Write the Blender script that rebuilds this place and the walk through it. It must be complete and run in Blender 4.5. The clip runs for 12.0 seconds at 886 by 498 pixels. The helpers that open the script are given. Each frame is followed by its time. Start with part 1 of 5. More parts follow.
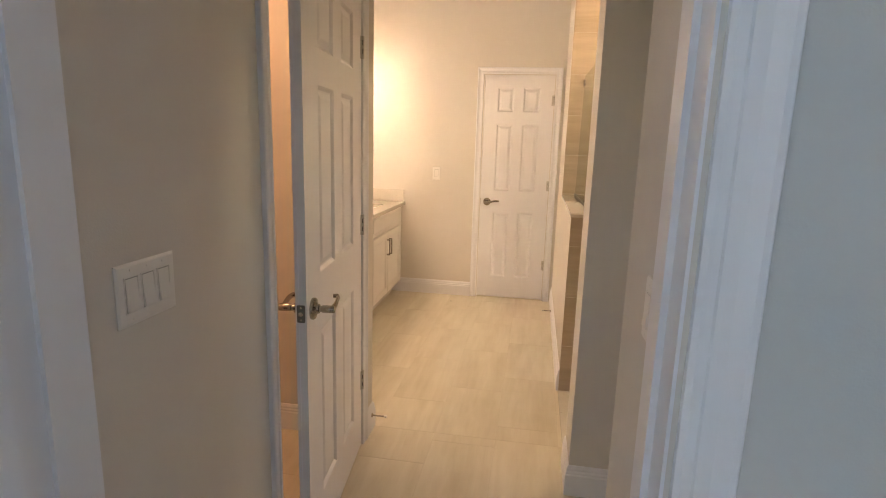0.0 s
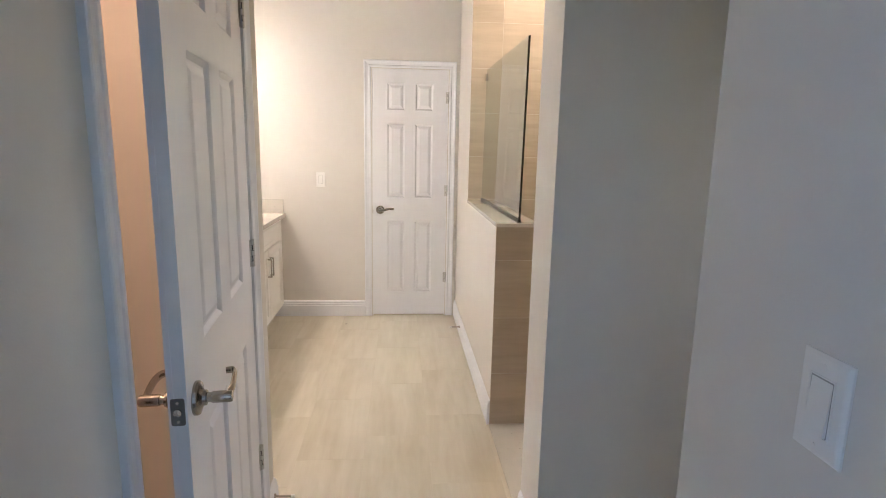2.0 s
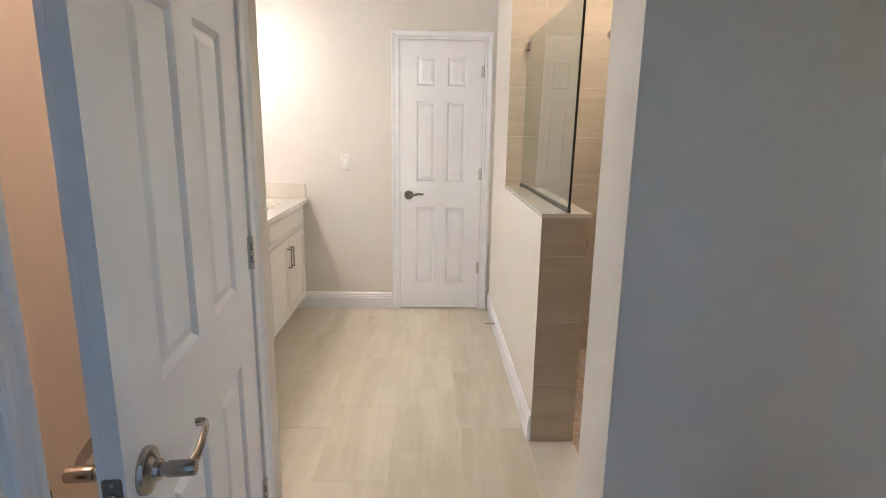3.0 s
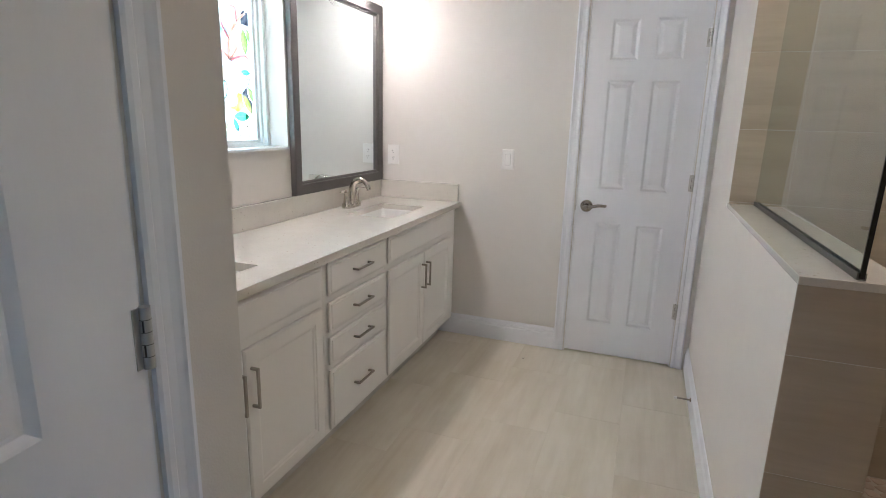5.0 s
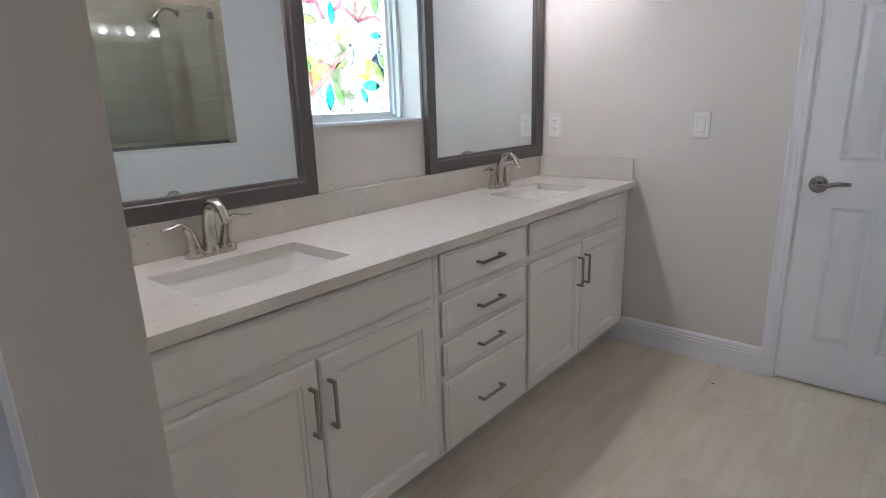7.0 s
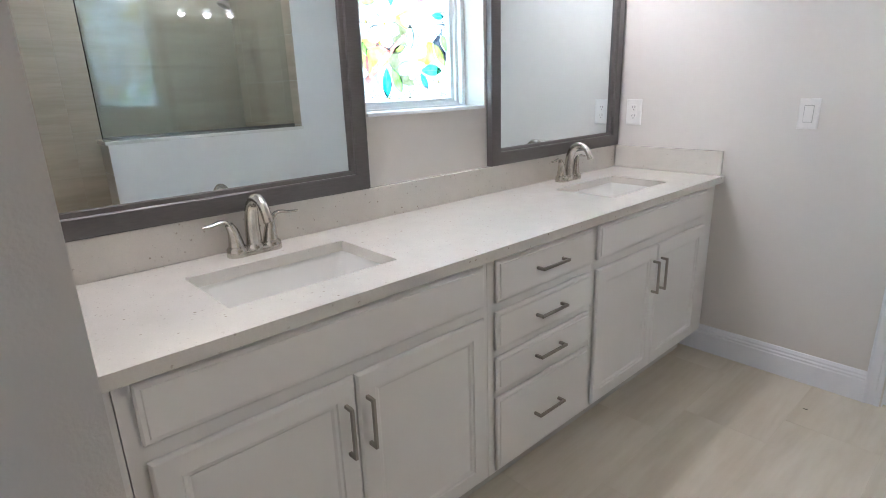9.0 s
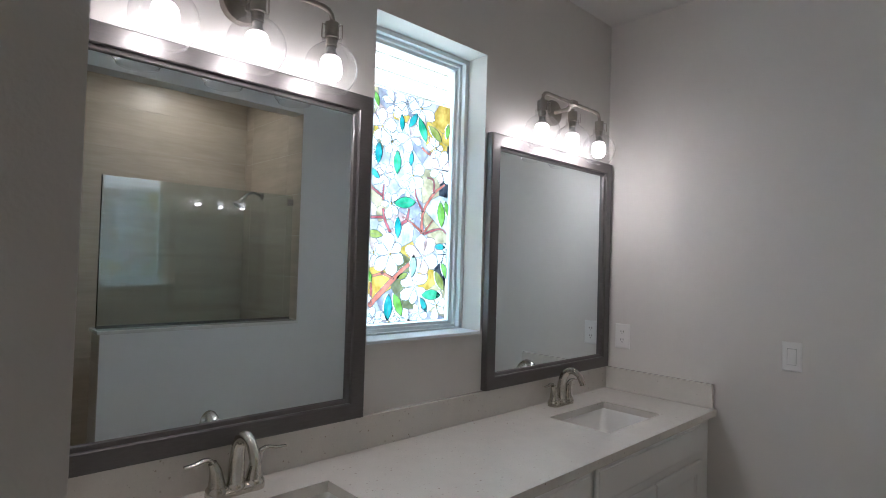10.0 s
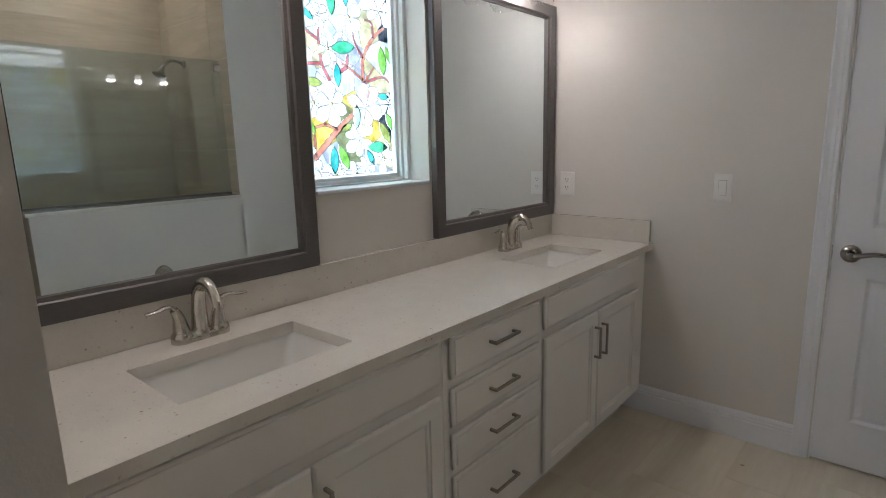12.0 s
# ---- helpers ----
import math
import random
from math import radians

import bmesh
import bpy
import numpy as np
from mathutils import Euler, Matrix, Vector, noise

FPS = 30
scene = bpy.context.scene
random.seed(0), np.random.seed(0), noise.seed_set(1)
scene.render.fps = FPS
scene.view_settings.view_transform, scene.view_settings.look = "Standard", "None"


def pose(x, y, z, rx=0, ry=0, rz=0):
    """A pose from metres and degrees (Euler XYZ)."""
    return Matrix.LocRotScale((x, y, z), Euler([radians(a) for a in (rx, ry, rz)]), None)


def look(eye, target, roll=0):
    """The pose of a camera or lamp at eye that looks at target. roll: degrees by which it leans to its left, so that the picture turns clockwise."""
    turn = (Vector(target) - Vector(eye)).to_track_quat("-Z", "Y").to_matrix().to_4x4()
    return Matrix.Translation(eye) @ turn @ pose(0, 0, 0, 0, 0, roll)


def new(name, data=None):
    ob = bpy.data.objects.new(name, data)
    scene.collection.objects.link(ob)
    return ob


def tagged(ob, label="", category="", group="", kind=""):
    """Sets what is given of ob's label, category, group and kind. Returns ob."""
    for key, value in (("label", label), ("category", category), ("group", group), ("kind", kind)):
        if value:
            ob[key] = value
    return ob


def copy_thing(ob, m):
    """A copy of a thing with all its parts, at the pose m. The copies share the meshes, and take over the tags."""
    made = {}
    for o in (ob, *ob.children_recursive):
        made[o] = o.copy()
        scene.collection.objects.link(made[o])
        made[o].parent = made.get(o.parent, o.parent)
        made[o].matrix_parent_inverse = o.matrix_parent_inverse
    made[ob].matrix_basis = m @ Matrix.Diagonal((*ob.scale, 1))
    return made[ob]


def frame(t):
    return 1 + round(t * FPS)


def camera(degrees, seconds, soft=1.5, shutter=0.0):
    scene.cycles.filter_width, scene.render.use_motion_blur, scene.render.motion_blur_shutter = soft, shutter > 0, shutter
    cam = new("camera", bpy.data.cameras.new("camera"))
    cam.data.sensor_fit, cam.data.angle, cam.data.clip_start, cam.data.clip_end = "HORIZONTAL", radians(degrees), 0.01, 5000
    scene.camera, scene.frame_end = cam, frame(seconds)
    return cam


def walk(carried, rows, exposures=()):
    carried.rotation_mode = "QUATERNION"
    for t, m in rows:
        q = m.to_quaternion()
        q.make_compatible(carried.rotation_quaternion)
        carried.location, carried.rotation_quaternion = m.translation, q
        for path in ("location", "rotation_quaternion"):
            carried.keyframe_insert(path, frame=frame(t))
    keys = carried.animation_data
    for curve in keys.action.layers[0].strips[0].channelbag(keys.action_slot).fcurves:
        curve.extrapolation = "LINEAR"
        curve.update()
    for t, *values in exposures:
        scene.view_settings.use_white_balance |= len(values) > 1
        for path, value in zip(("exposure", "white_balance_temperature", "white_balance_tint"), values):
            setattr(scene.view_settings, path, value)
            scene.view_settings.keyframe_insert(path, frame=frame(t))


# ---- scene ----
# camera and walk
cam = camera(78.0, 12.0, 1.0)
PATH = [
    (0, (1.778, -5.069, 1.457), (1.461, -3.133, 1.069), 1.7),
    (0.5, (1.632, -4.957, 1.466), (1.535, -2.988, 1.128), 1.3),
    (1, (1.526, -4.855, 1.466), (1.701, -2.884, 1.175), 0.8),
    (1.5, (1.505, -4.729, 1.439), (1.733, -2.768, 1.119), 0.4),
    (2, (1.522, -4.568, 1.435), (1.675, -2.607, 1.07), 1.1),
    (2.5, (1.522, -4.423, 1.43), (1.617, -2.468, 1.019), 1.3),
    (2.7, (1.518, -4.342, 1.425), (1.598, -2.388, 1.003), 1.1),
    (4.3, (1.601, -3.604, 1.386), (1.245, -1.689, 0.932), 0.9),
    (4.5, (1.635, -3.51, 1.397), (1.178, -1.619, 0.935), 0.9),
    (5, (1.654, -3.272, 1.383), (0.988, -1.444, 0.924), 1.5),
    (5.5, (1.697, -3.084, 1.372), (0.839, -1.34, 0.901), 0.5),
    (6, (1.714, -2.952, 1.348), (0.68, -1.31, 0.865), -0.7),
    (6.5, (1.669, -2.858, 1.304), (0.508, -1.305, 0.814), -1.4),
    (7, (1.628, -2.765, 1.293), (0.37, -1.298, 0.779), -1.8),
    (8.8, (1.52, -2.615, 1.309), (0.13, -1.338, 0.65), -1.8),
    (9, (1.547, -2.616, 1.321), (0.121, -1.337, 0.744), -1.9),
    (9.5, (1.522, -2.626, 1.427), (0.061, -1.292, 1.133), 0.2),
    (10, (1.518, -2.643, 1.509), (0.066, -1.267, 1.559), 1.7),
    (10.5, (1.543, -2.644, 1.531), (0.1, -1.278, 1.755), 1.3),
    (11, (1.545, -2.65, 1.514), (0.111, -1.259, 1.62), 1.0),
    (11.5, (1.531, -2.652, 1.447), (0.158, -1.204, 1.309), -0.1),
    (12, (1.513, -2.657, 1.383), (0.227, -1.172, 1.004), -1.4),
]
walk(cam, [(t, look(eye, target, roll)) for t, eye, target, roll in PATH],
     exposures=[(0.0, 4.15, 11500, 28), (1.0, 4.28, 8500, 20), (2.5, 4.33, 7000, 18), (4.5, 3.85, 6250, 14), (5.5, 3.46, 5950, 15), (6.5, 3.25, 5800, 16), (9.0, 3.75, 5650, 14),
                (9.5, 2.97, 5750, 14), (10.0, 2.4, 5750, 14), (10.5, 2.15, 5850, 14), (11.0, 2.15, 5950, 14), (11.5, 2.35, 6150, 15), (12.0, 2.6, 6200, 14)])

# sky and sun
SUN_EL, SUN_AZ = 38, 35
world = bpy.data.worlds.new("world")
scene.world = world
world.use_nodes = True
wn = world.node_tree
sky = wn.nodes.new("ShaderNodeTexSky")
sky.sky_type, sky.sun_disc = "NISHITA", False
sky.sun_elevation, sky.sun_rotation = radians(SUN_EL), radians(SUN_AZ)
wn.nodes["Background"].inputs[1].default_value = 0.15
wn.links.new(sky.outputs[0], wn.nodes["Background"].inputs[0])
sun = new("sun", bpy.data.lights.new("sun", "SUN"))
sun.data.energy, sun.data.angle, sun.data.color = 4.0, radians(0.5), (1, 0.95, 0.88)
sun.matrix_world = look((8 * math.sin(radians(SUN_AZ)), 8 * math.cos(radians(SUN_AZ)), 8 * math.tan(radians(SUN_EL))), (0, 0, 0))
# daylight in the bedroom window's opening
bed_light = new("bedroom_daylight", bpy.data.lights.new("bedroom_daylight", "AREA"))
bed_light.data.shape, bed_light.data.size, bed_light.data.size_y = "RECTANGLE", 1.7, 1.5
bed_light.data.energy, bed_light.data.color = 11.0, (0.29, 0.58, 1.0)
bed_light.matrix_world = look((-1.46, -6.6, 1.5), (2.0, -6.6, 1.5))
# daylight at the outer side of the bathroom window's opening
bath_light = new("bathroom_daylight", bpy.data.lights.new("bathroom_daylight", "AREA"))
bath_light.data.shape, bath_light.data.size, bath_light.data.size_y = "RECTANGLE", 0.54, 0.92
bath_light.data.energy, bath_light.data.color = 1.7, (0.52, 0.90, 0.97)
bath_light.matrix_world = look((-0.26, -1.266, 1.68), (1.0, -1.266, 1.68))
BULB_COLOR, BULB_STRENGTH = (1.0, 0.895, 0.815), 1.3
BULB_DOME_STRENGTH = 17.5
WC_FILL_STRENGTH = 5.5
DOWNLIGHT_STRENGTH = 18

# ---- materials
def material(name, color, rough=0.5, metal=0.0, coat=0.0):
    m = bpy.data.materials.new(name)
    m.use_nodes = True
    b = m.node_tree.nodes["Principled BSDF"]
    b.inputs["Base Color"].default_value = (*color, 1)
    b.inputs["Roughness"].default_value, b.inputs["Metallic"].default_value = rough, metal
    b.inputs["Coat Weight"].default_value = coat
    return m


def node(m, kind, **sockets):
    n = m.node_tree.nodes.new(kind)
    for k, v in sockets.items():
        n.inputs[k.replace("_", " ")].default_value = v
    return n


def grain(m, scale, spread, bump=0.0, bump_scale=None, stretch=(1, 1, 1), random_offset=False, second=0.0):
    """Vary the colour at two scales by noise over the object's own space, with a fine relief."""
    t = m.node_tree
    b = t.nodes["Principled BSDF"]
    base = b.inputs["Base Color"].default_value[:3]
    co = node(m, "ShaderNodeTexCoord")
    mp = node(m, "ShaderNodeMapping")
    mp.inputs["Scale"].default_value = stretch
    t.links.new(co.outputs["Object"], mp.inputs[0])
    vec = mp.outputs[0]
    if random_offset:
        info = node(m, "ShaderNodeObjectInfo")
        mul = node(m, "ShaderNodeMath")
        mul.operation = "MULTIPLY"
        mul.inputs[1].default_value = 57.0
        t.links.new(info.outputs["Random"], mul.inputs[0])
        add = node(m, "ShaderNodeVectorMath")
        t.links.new(vec, add.inputs[0])
        t.links.new(mul.outputs[0], add.inputs[1])
        vec = add.outputs[0]
    n1 = node(m, "ShaderNodeTexNoise", Scale=scale, Detail=5.0, Roughness=0.6)
    n2 = node(m, "ShaderNodeTexNoise", Scale=scale * 7.3, Detail=3.0)
    for n in (n1, n2):
        t.links.new(vec, n.inputs["Vector"])
    mix = node(m, "ShaderNodeMix")
    mix.inputs[0].default_value = second if second else 0.3
    t.links.new(n1.outputs[0], mix.inputs[2])
    t.links.new(n2.outputs[0], mix.inputs[3])
    ramp = node(m, "ShaderNodeValToRGB")
    e = ramp.color_ramp.elements
    e[0].position, e[1].position = 0.3, 0.7
    e[0].color = (*[max(0, c * (1 - spread)) for c in base], 1)
    e[1].color = (*[min(1, c * (1 + spread)) for c in base], 1)
    t.links.new(mix.outputs[0], ramp.inputs[0])
    t.links.new(ramp.outputs[0], b.inputs["Base Color"])
    if bump:
        n3 = node(m, "ShaderNodeTexNoise", Scale=bump_scale or scale * 20, Detail=3.0)
        t.links.new(co.outputs["Object"], n3.inputs["Vector"])
        bp = node(m, "ShaderNodeBump", Strength=bump, Distance=0.002)
        t.links.new(n3.outputs[0], bp.inputs["Height"])
        t.links.new(bp.outputs[0], b.inputs["Normal"])
    return m


def thin_glass(name, tint, base=0.04, edge=0.8, rough=0.0, glow_share=0.0):
    m = bpy.data.materials.new(name)
    m.use_nodes = True
    t = m.node_tree
    t.nodes.remove(t.nodes["Principled BSDF"])
    clear = node(m, "ShaderNodeBsdfTransparent", Color=(*tint, 1))
    gloss = node(m, "ShaderNodeBsdfGlossy", Roughness=rough)
    facing = node(m, "ShaderNodeLayerWeight")
    power = node(m, "ShaderNodeMath")
    power.operation, power.inputs[1].default_value = "POWER", 4.5
    share = node(m, "ShaderNodeMath")
    share.operation = "MULTIPLY_ADD"
    share.inputs[1].default_value, share.inputs[2].default_value = edge, base
    mix = node(m, "ShaderNodeMixShader")
    t.links.new(facing.outputs["Facing"], power.inputs[0])
    t.links.new(power.outputs[0], share.inputs[0])
    t.links.new(share.outputs[0], mix.inputs[0])
    t.links.new(clear.outputs[0], mix.inputs[1])
    t.links.new(gloss.outputs[0], mix.inputs[2])
    last = mix
    # Translucent white mixed in to give the lit globes a whitish glow.
    if glow_share:
        haze = node(m, "ShaderNodeBsdfTranslucent", Color=(0.9, 0.9, 0.9, 1))
        last = node(m, "ShaderNodeMixShader")
        last.inputs[0].default_value = glow_share
        t.links.new(mix.outputs[0], last.inputs[1])
        t.links.new(haze.outputs[0], last.inputs[2])
    t.links.new(last.outputs[0], t.nodes["Material Output"].inputs[0])
    return m


def film_tint(name, tint):
    m = bpy.data.materials.new(name)
    m.use_nodes = True
    t = m.node_tree
    t.nodes.remove(t.nodes["Principled BSDF"])
    clear = node(m, "ShaderNodeBsdfTransparent", Color=(*tint, 1))
    co = node(m, "ShaderNodeTexCoord")
    n = node(m, "ShaderNodeTexNoise", Scale=28.0, Detail=4.0)
    t.links.new(co.outputs["Object"], n.inputs["Vector"])
    ramp = node(m, "ShaderNodeValToRGB")
    e = ramp.color_ramp.elements
    e[0].position, e[1].position = 0.35, 0.65
    e[0].color = (*[c * 0.75 for c in tint], 1)
    e[1].color = (*[min(1, c * 1.25 + 0.03) for c in tint], 1)
    t.links.new(n.outputs[0], ramp.inputs[0])
    t.links.new(ramp.outputs[0], clear.inputs[0])
    t.links.new(clear.outputs[0], t.nodes["Material Output"].inputs[0])
    return m


def emitter(name, color, strength):
    m = bpy.data.materials.new(name)
    m.use_nodes = True
    b = m.node_tree.nodes["Principled BSDF"]
    b.inputs["Base Color"].default_value = (0.9, 0.9, 0.9, 1)
    b.inputs["Emission Color"].default_value = (*color, 1)
    b.inputs["Emission Strength"].default_value = strength
    return m


PAINT = grain(material("wall_paint", (0.70, 0.675, 0.64), 0.75), 2.0, 0.02, 0.22, 260)
CEIL = grain(material("ceiling_paint", (0.72, 0.70, 0.67), 0.85), 3.0, 0.02, 0.5, 90)
TRIM = grain(material("trim_paint", (0.81, 0.83, 0.87), 0.32), 5.0, 0.015, 0.06, 120)
DOOR = grain(material("door_paint", (0.81, 0.825, 0.865), 0.38), 4.0, 0.015, 0.12, 300, (6, 6, 1))
CAB = grain(material("cabinet_paint", (0.80, 0.785, 0.76), 0.40), 4.0, 0.015, 0.05, 200)
# Darker than the cabinet paint: the recess's shade is put into the colour.
TOE = material("toe_kick_shade_grey", (0.55, 0.53, 0.50), 0.6)
CERAMIC = material("white_ceramic", (0.76, 0.755, 0.73), 0.16, 0, 0.3)
NICKEL = grain(material("brushed_nickel", (0.56, 0.535, 0.48), 0.22, 1.0), 60, 0.06, 0.03, 400)
LATCH = grain(material("dark_nickel", (0.21, 0.205, 0.20), 0.42, 1.0), 60, 0.06, 0.03, 400)
HINGE = grain(material("zinc_nickel", (0.55, 0.55, 0.54), 0.34, 1.0), 60, 0.06, 0.03, 400)
SATIN = grain(material("satin_nickel", (0.36, 0.33, 0.295), 0.30, 1.0), 60, 0.06, 0.03, 400)
LEVER = grain(material("polished_nickel", (0.37, 0.345, 0.315), 0.2, 1.0), 60, 0.05, 0.02, 400)
FRAME = grain(material("pewter_frame", (0.125, 0.117, 0.112), 0.38, 0.35), 30, 0.12, 0.08, 300, (1, 1, 8))
MIRROR = material("mirror_glass", (0.82, 0.905, 0.935), 0.0, 1.0)
GLOBE = thin_glass("globe_glass", (0.95, 0.95, 0.95), 0.07, 1.0, 0.0, 0.02)
GLASS = thin_glass("shower_glass", (0.94, 0.975, 0.975), 0.075, 0.8)
GLASS_CORE = thin_glass("shower_glass_body", (0.83, 0.895, 0.90), 0.0, 0.0)
PANE = thin_glass("window_pane", (0.95, 0.97, 0.97), 0.04, 0.8)
EDGE = material("glass_edge", (0.006, 0.012, 0.011), 0.2)
CHANNEL = material("channel_metal", (0.16, 0.155, 0.145), 0.4, 1.0)
PLASTIC = material("white_plastic", (0.82, 0.81, 0.79), 0.35)
NECK = material("bulb_neck_grey", (0.30, 0.29, 0.28), 0.4)
SLOT = material("dark_slot", (0.02, 0.02, 0.02), 0.6)
VINYL = material("white_vinyl", (0.80, 0.82, 0.83), 0.35)
GROUT = grain(material("grout", (0.59, 0.54, 0.44), 0.9), 20, 0.05, 0.3, 300)
SGROUT = grain(material("shower_grout", (0.54, 0.475, 0.39), 0.9), 20, 0.05, 0.3, 300)
# Wall grey chosen to damp bounce light and carry the daylight's blue cast.
BED_BOUNCE_GREY = grain(material("bedroom_bounce_grey", (0.58, 0.60, 0.60), 0.75), 2.0, 0.02, 0.22, 260)
# Unseen brown floor covering, made dark to soak up bounce light.
BOUNCE_DAMPER = grain(material("bedroom_carpet", (0.24, 0.21, 0.18), 0.95), 12, 0.12, 0.8, 400)
SIDING = grain(material("white_siding", (0.82, 0.82, 0.80), 0.6), 6, 0.03, 0.1, 60)
GRASS = grain(material("lawn", (0.07, 0.10, 0.04), 0.9), 8, 0.3, 0.6, 40)
BULB = emitter("lit_bulb", BULB_COLOR, BULB_STRENGTH)
BULB_DOME = emitter("lit_bulb_dome", BULB_COLOR, BULB_DOME_STRENGTH)
DOWNLIGHT = emitter("lit_lens", (1.0, 0.88, 0.74), DOWNLIGHT_STRENGTH)
# Glow of the unseen fill lamp added in the toilet closet.
WC_FILL = emitter("closet_fill_glow", (1.0, 0.68, 0.49), WC_FILL_STRENGTH)


def stone_tile(name, light, dark, rough, stretch):
    """Porcelain with soft linear veins along one axis, shifted from tile to tile."""
    m = material(name, light, rough)
    t = m.node_tree
    b = t.nodes["Principled BSDF"]
    co = node(m, "ShaderNodeTexCoord")
    info = node(m, "ShaderNodeObjectInfo")
    mul = node(m, "ShaderNodeMath")
    mul.operation = "MULTIPLY"
    mul.inputs[1].default_value = 83.0
    t.links.new(info.outputs["Random"], mul.inputs[0])
    add = node(m, "ShaderNodeVectorMath")
    t.links.new(co.outputs["Object"], add.inputs[0])
    t.links.new(mul.outputs[0], add.inputs[1])
    mp = node(m, "ShaderNodeMapping")
    mp.inputs["Scale"].default_value = stretch
    t.links.new(add.outputs[0], mp.inputs[0])
    big = node(m, "ShaderNodeTexNoise", Scale=1.0, Detail=6.0, Roughness=0.62, Distortion=0.6)
    fine = node(m, "ShaderNodeTexNoise", Scale=6.0, Detail=4.0)
    cloud = node(m, "ShaderNodeTexNoise", Scale=4.0, Detail=2.0)
    t.links.new(mp.outputs[0], big.inputs["Vector"])
    t.links.new(mp.outputs[0], fine.inputs["Vector"])
    t.links.new(add.outputs[0], cloud.inputs["Vector"])
    mix = node(m, "ShaderNodeMix")
    mix.inputs[0].default_value = 0.25
    t.links.new(big.outputs[0], mix.inputs[2])
    t.links.new(fine.outputs[0], mix.inputs[3])
    mix2 = node(m, "ShaderNodeMix")
    mix2.inputs[0].default_value = 0.2
    t.links.new(mix.outputs[0], mix2.inputs[2])
    t.links.new(cloud.outputs[0], mix2.inputs[3])
    ramp = node(m, "ShaderNodeValToRGB")
    e = ramp.color_ramp.elements
    e[0].position, e[1].position = 0.36, 0.60
    e[0].color, e[1].color = (*dark, 1), (*light, 1)
    t.links.new(mix2.outputs[0], ramp.inputs[0])
    t.links.new(ramp.outputs[0], b.inputs["Base Color"])
    bp = node(m, "ShaderNodeBump", Strength=0.12, Distance=0.001)
    t.links.new(fine.outputs[0], bp.inputs["Height"])
    t.links.new(bp.outputs[0], b.inputs["Normal"])
    return m


TILE = stone_tile("floor_porcelain", (0.66, 0.612, 0.515), (0.545, 0.49, 0.385), 0.30, (6.5, 0.65, 1))
STILE = stone_tile("shower_porcelain", (0.56, 0.48, 0.38), (0.44, 0.37, 0.28), 0.36, (0.9, 9, 1))


def quartz(name):
    """Off-white quartz: mottled ground with scattered irregular chips of two sizes."""
    m = material(name, (0.66, 0.63, 0.58), 0.12, 0, 0.4)
    t = m.node_tree
    b = t.nodes["Principled BSDF"]
    co = node(m, "ShaderNodeTexCoord")
    warp = node(m, "ShaderNodeTexNoise", Scale=210.0, Detail=2.0)
    t.links.new(co.outputs["Object"], warp.inputs["Vector"])
    shift = node(m, "ShaderNodeVectorMath")
    shift.operation = "MULTIPLY_ADD"
    shift.inputs[1].default_value = (0.007, 0.007, 0.007)
    t.links.new(warp.outputs["Color"], shift.inputs[0])
    t.links.new(co.outputs["Object"], shift.inputs[2])
    cloud = node(m, "ShaderNodeTexNoise", Scale=14.0, Detail=5.0)
    fine = node(m, "ShaderNodeTexNoise", Scale=260.0, Detail=3.0)
    for n in (cloud, fine):
        t.links.new(co.outputs["Object"], n.inputs["Vector"])
    both = node(m, "ShaderNodeMix")
    both.inputs[0].default_value = 0.45
    t.links.new(cloud.outputs[0], both.inputs[2])
    t.links.new(fine.outputs[0], both.inputs[3])
    ramp = node(m, "ShaderNodeValToRGB")
    e = ramp.color_ramp.elements
    e[0].position, e[1].position = 0.34, 0.66
    e[0].color, e[1].color = (0.64, 0.615, 0.565, 1), (0.695, 0.665, 0.61, 1)
    t.links.new(both.outputs[0], ramp.inputs[0])
    ground = ramp.outputs[0]
    for scale, rare, size, dark, pale in ((85.0, 0.93, 0.30, (0.33, 0.29, 0.24, 1), (0.62, 0.58, 0.52, 1)), (190.0, 0.86, 0.36, (0.46, 0.42, 0.37, 1), (0.78, 0.76, 0.72, 1))):
        vor = node(m, "ShaderNodeTexVoronoi", Scale=scale, Randomness=1.0)
        t.links.new(shift.outputs[0], vor.inputs["Vector"])
        cells = node(m, "ShaderNodeSeparateColor")
        t.links.new(vor.outputs["Color"], cells.inputs[0])
        pick = node(m, "ShaderNodeMath")
        pick.operation, pick.inputs[1].default_value = "GREATER_THAN", rare
        t.links.new(cells.outputs[0], pick.inputs[0])
        edge = node(m, "ShaderNodeMapRange")
        edge.inputs[1].default_value, edge.inputs[2].default_value = size, size * 0.55
        t.links.new(vor.outputs["Distance"], edge.inputs[0])
        mask = node(m, "ShaderNodeMath")
        mask.operation = "MULTIPLY"
        t.links.new(pick.outputs[0], mask.inputs[0])
        t.links.new(edge.outputs[0], mask.inputs[1])
        chip = node(m, "ShaderNodeValToRGB")
        chip.color_ramp.elements[0].color, chip.color_ramp.elements[1].color = dark, pale
        t.links.new(cells.outputs[1], chip.inputs[0])
        mix = node(m, "ShaderNodeMix")
        mix.data_type = "RGBA"
        t.links.new(mask.outputs[0], mix.inputs[0])
        t.links.new(ground, mix.inputs[6])
        t.links.new(chip.outputs[0], mix.inputs[7])
        ground = mix.outputs[2]
    t.links.new(ground, b.inputs["Base Color"])
    return m


QUARTZ = quartz("quartz")


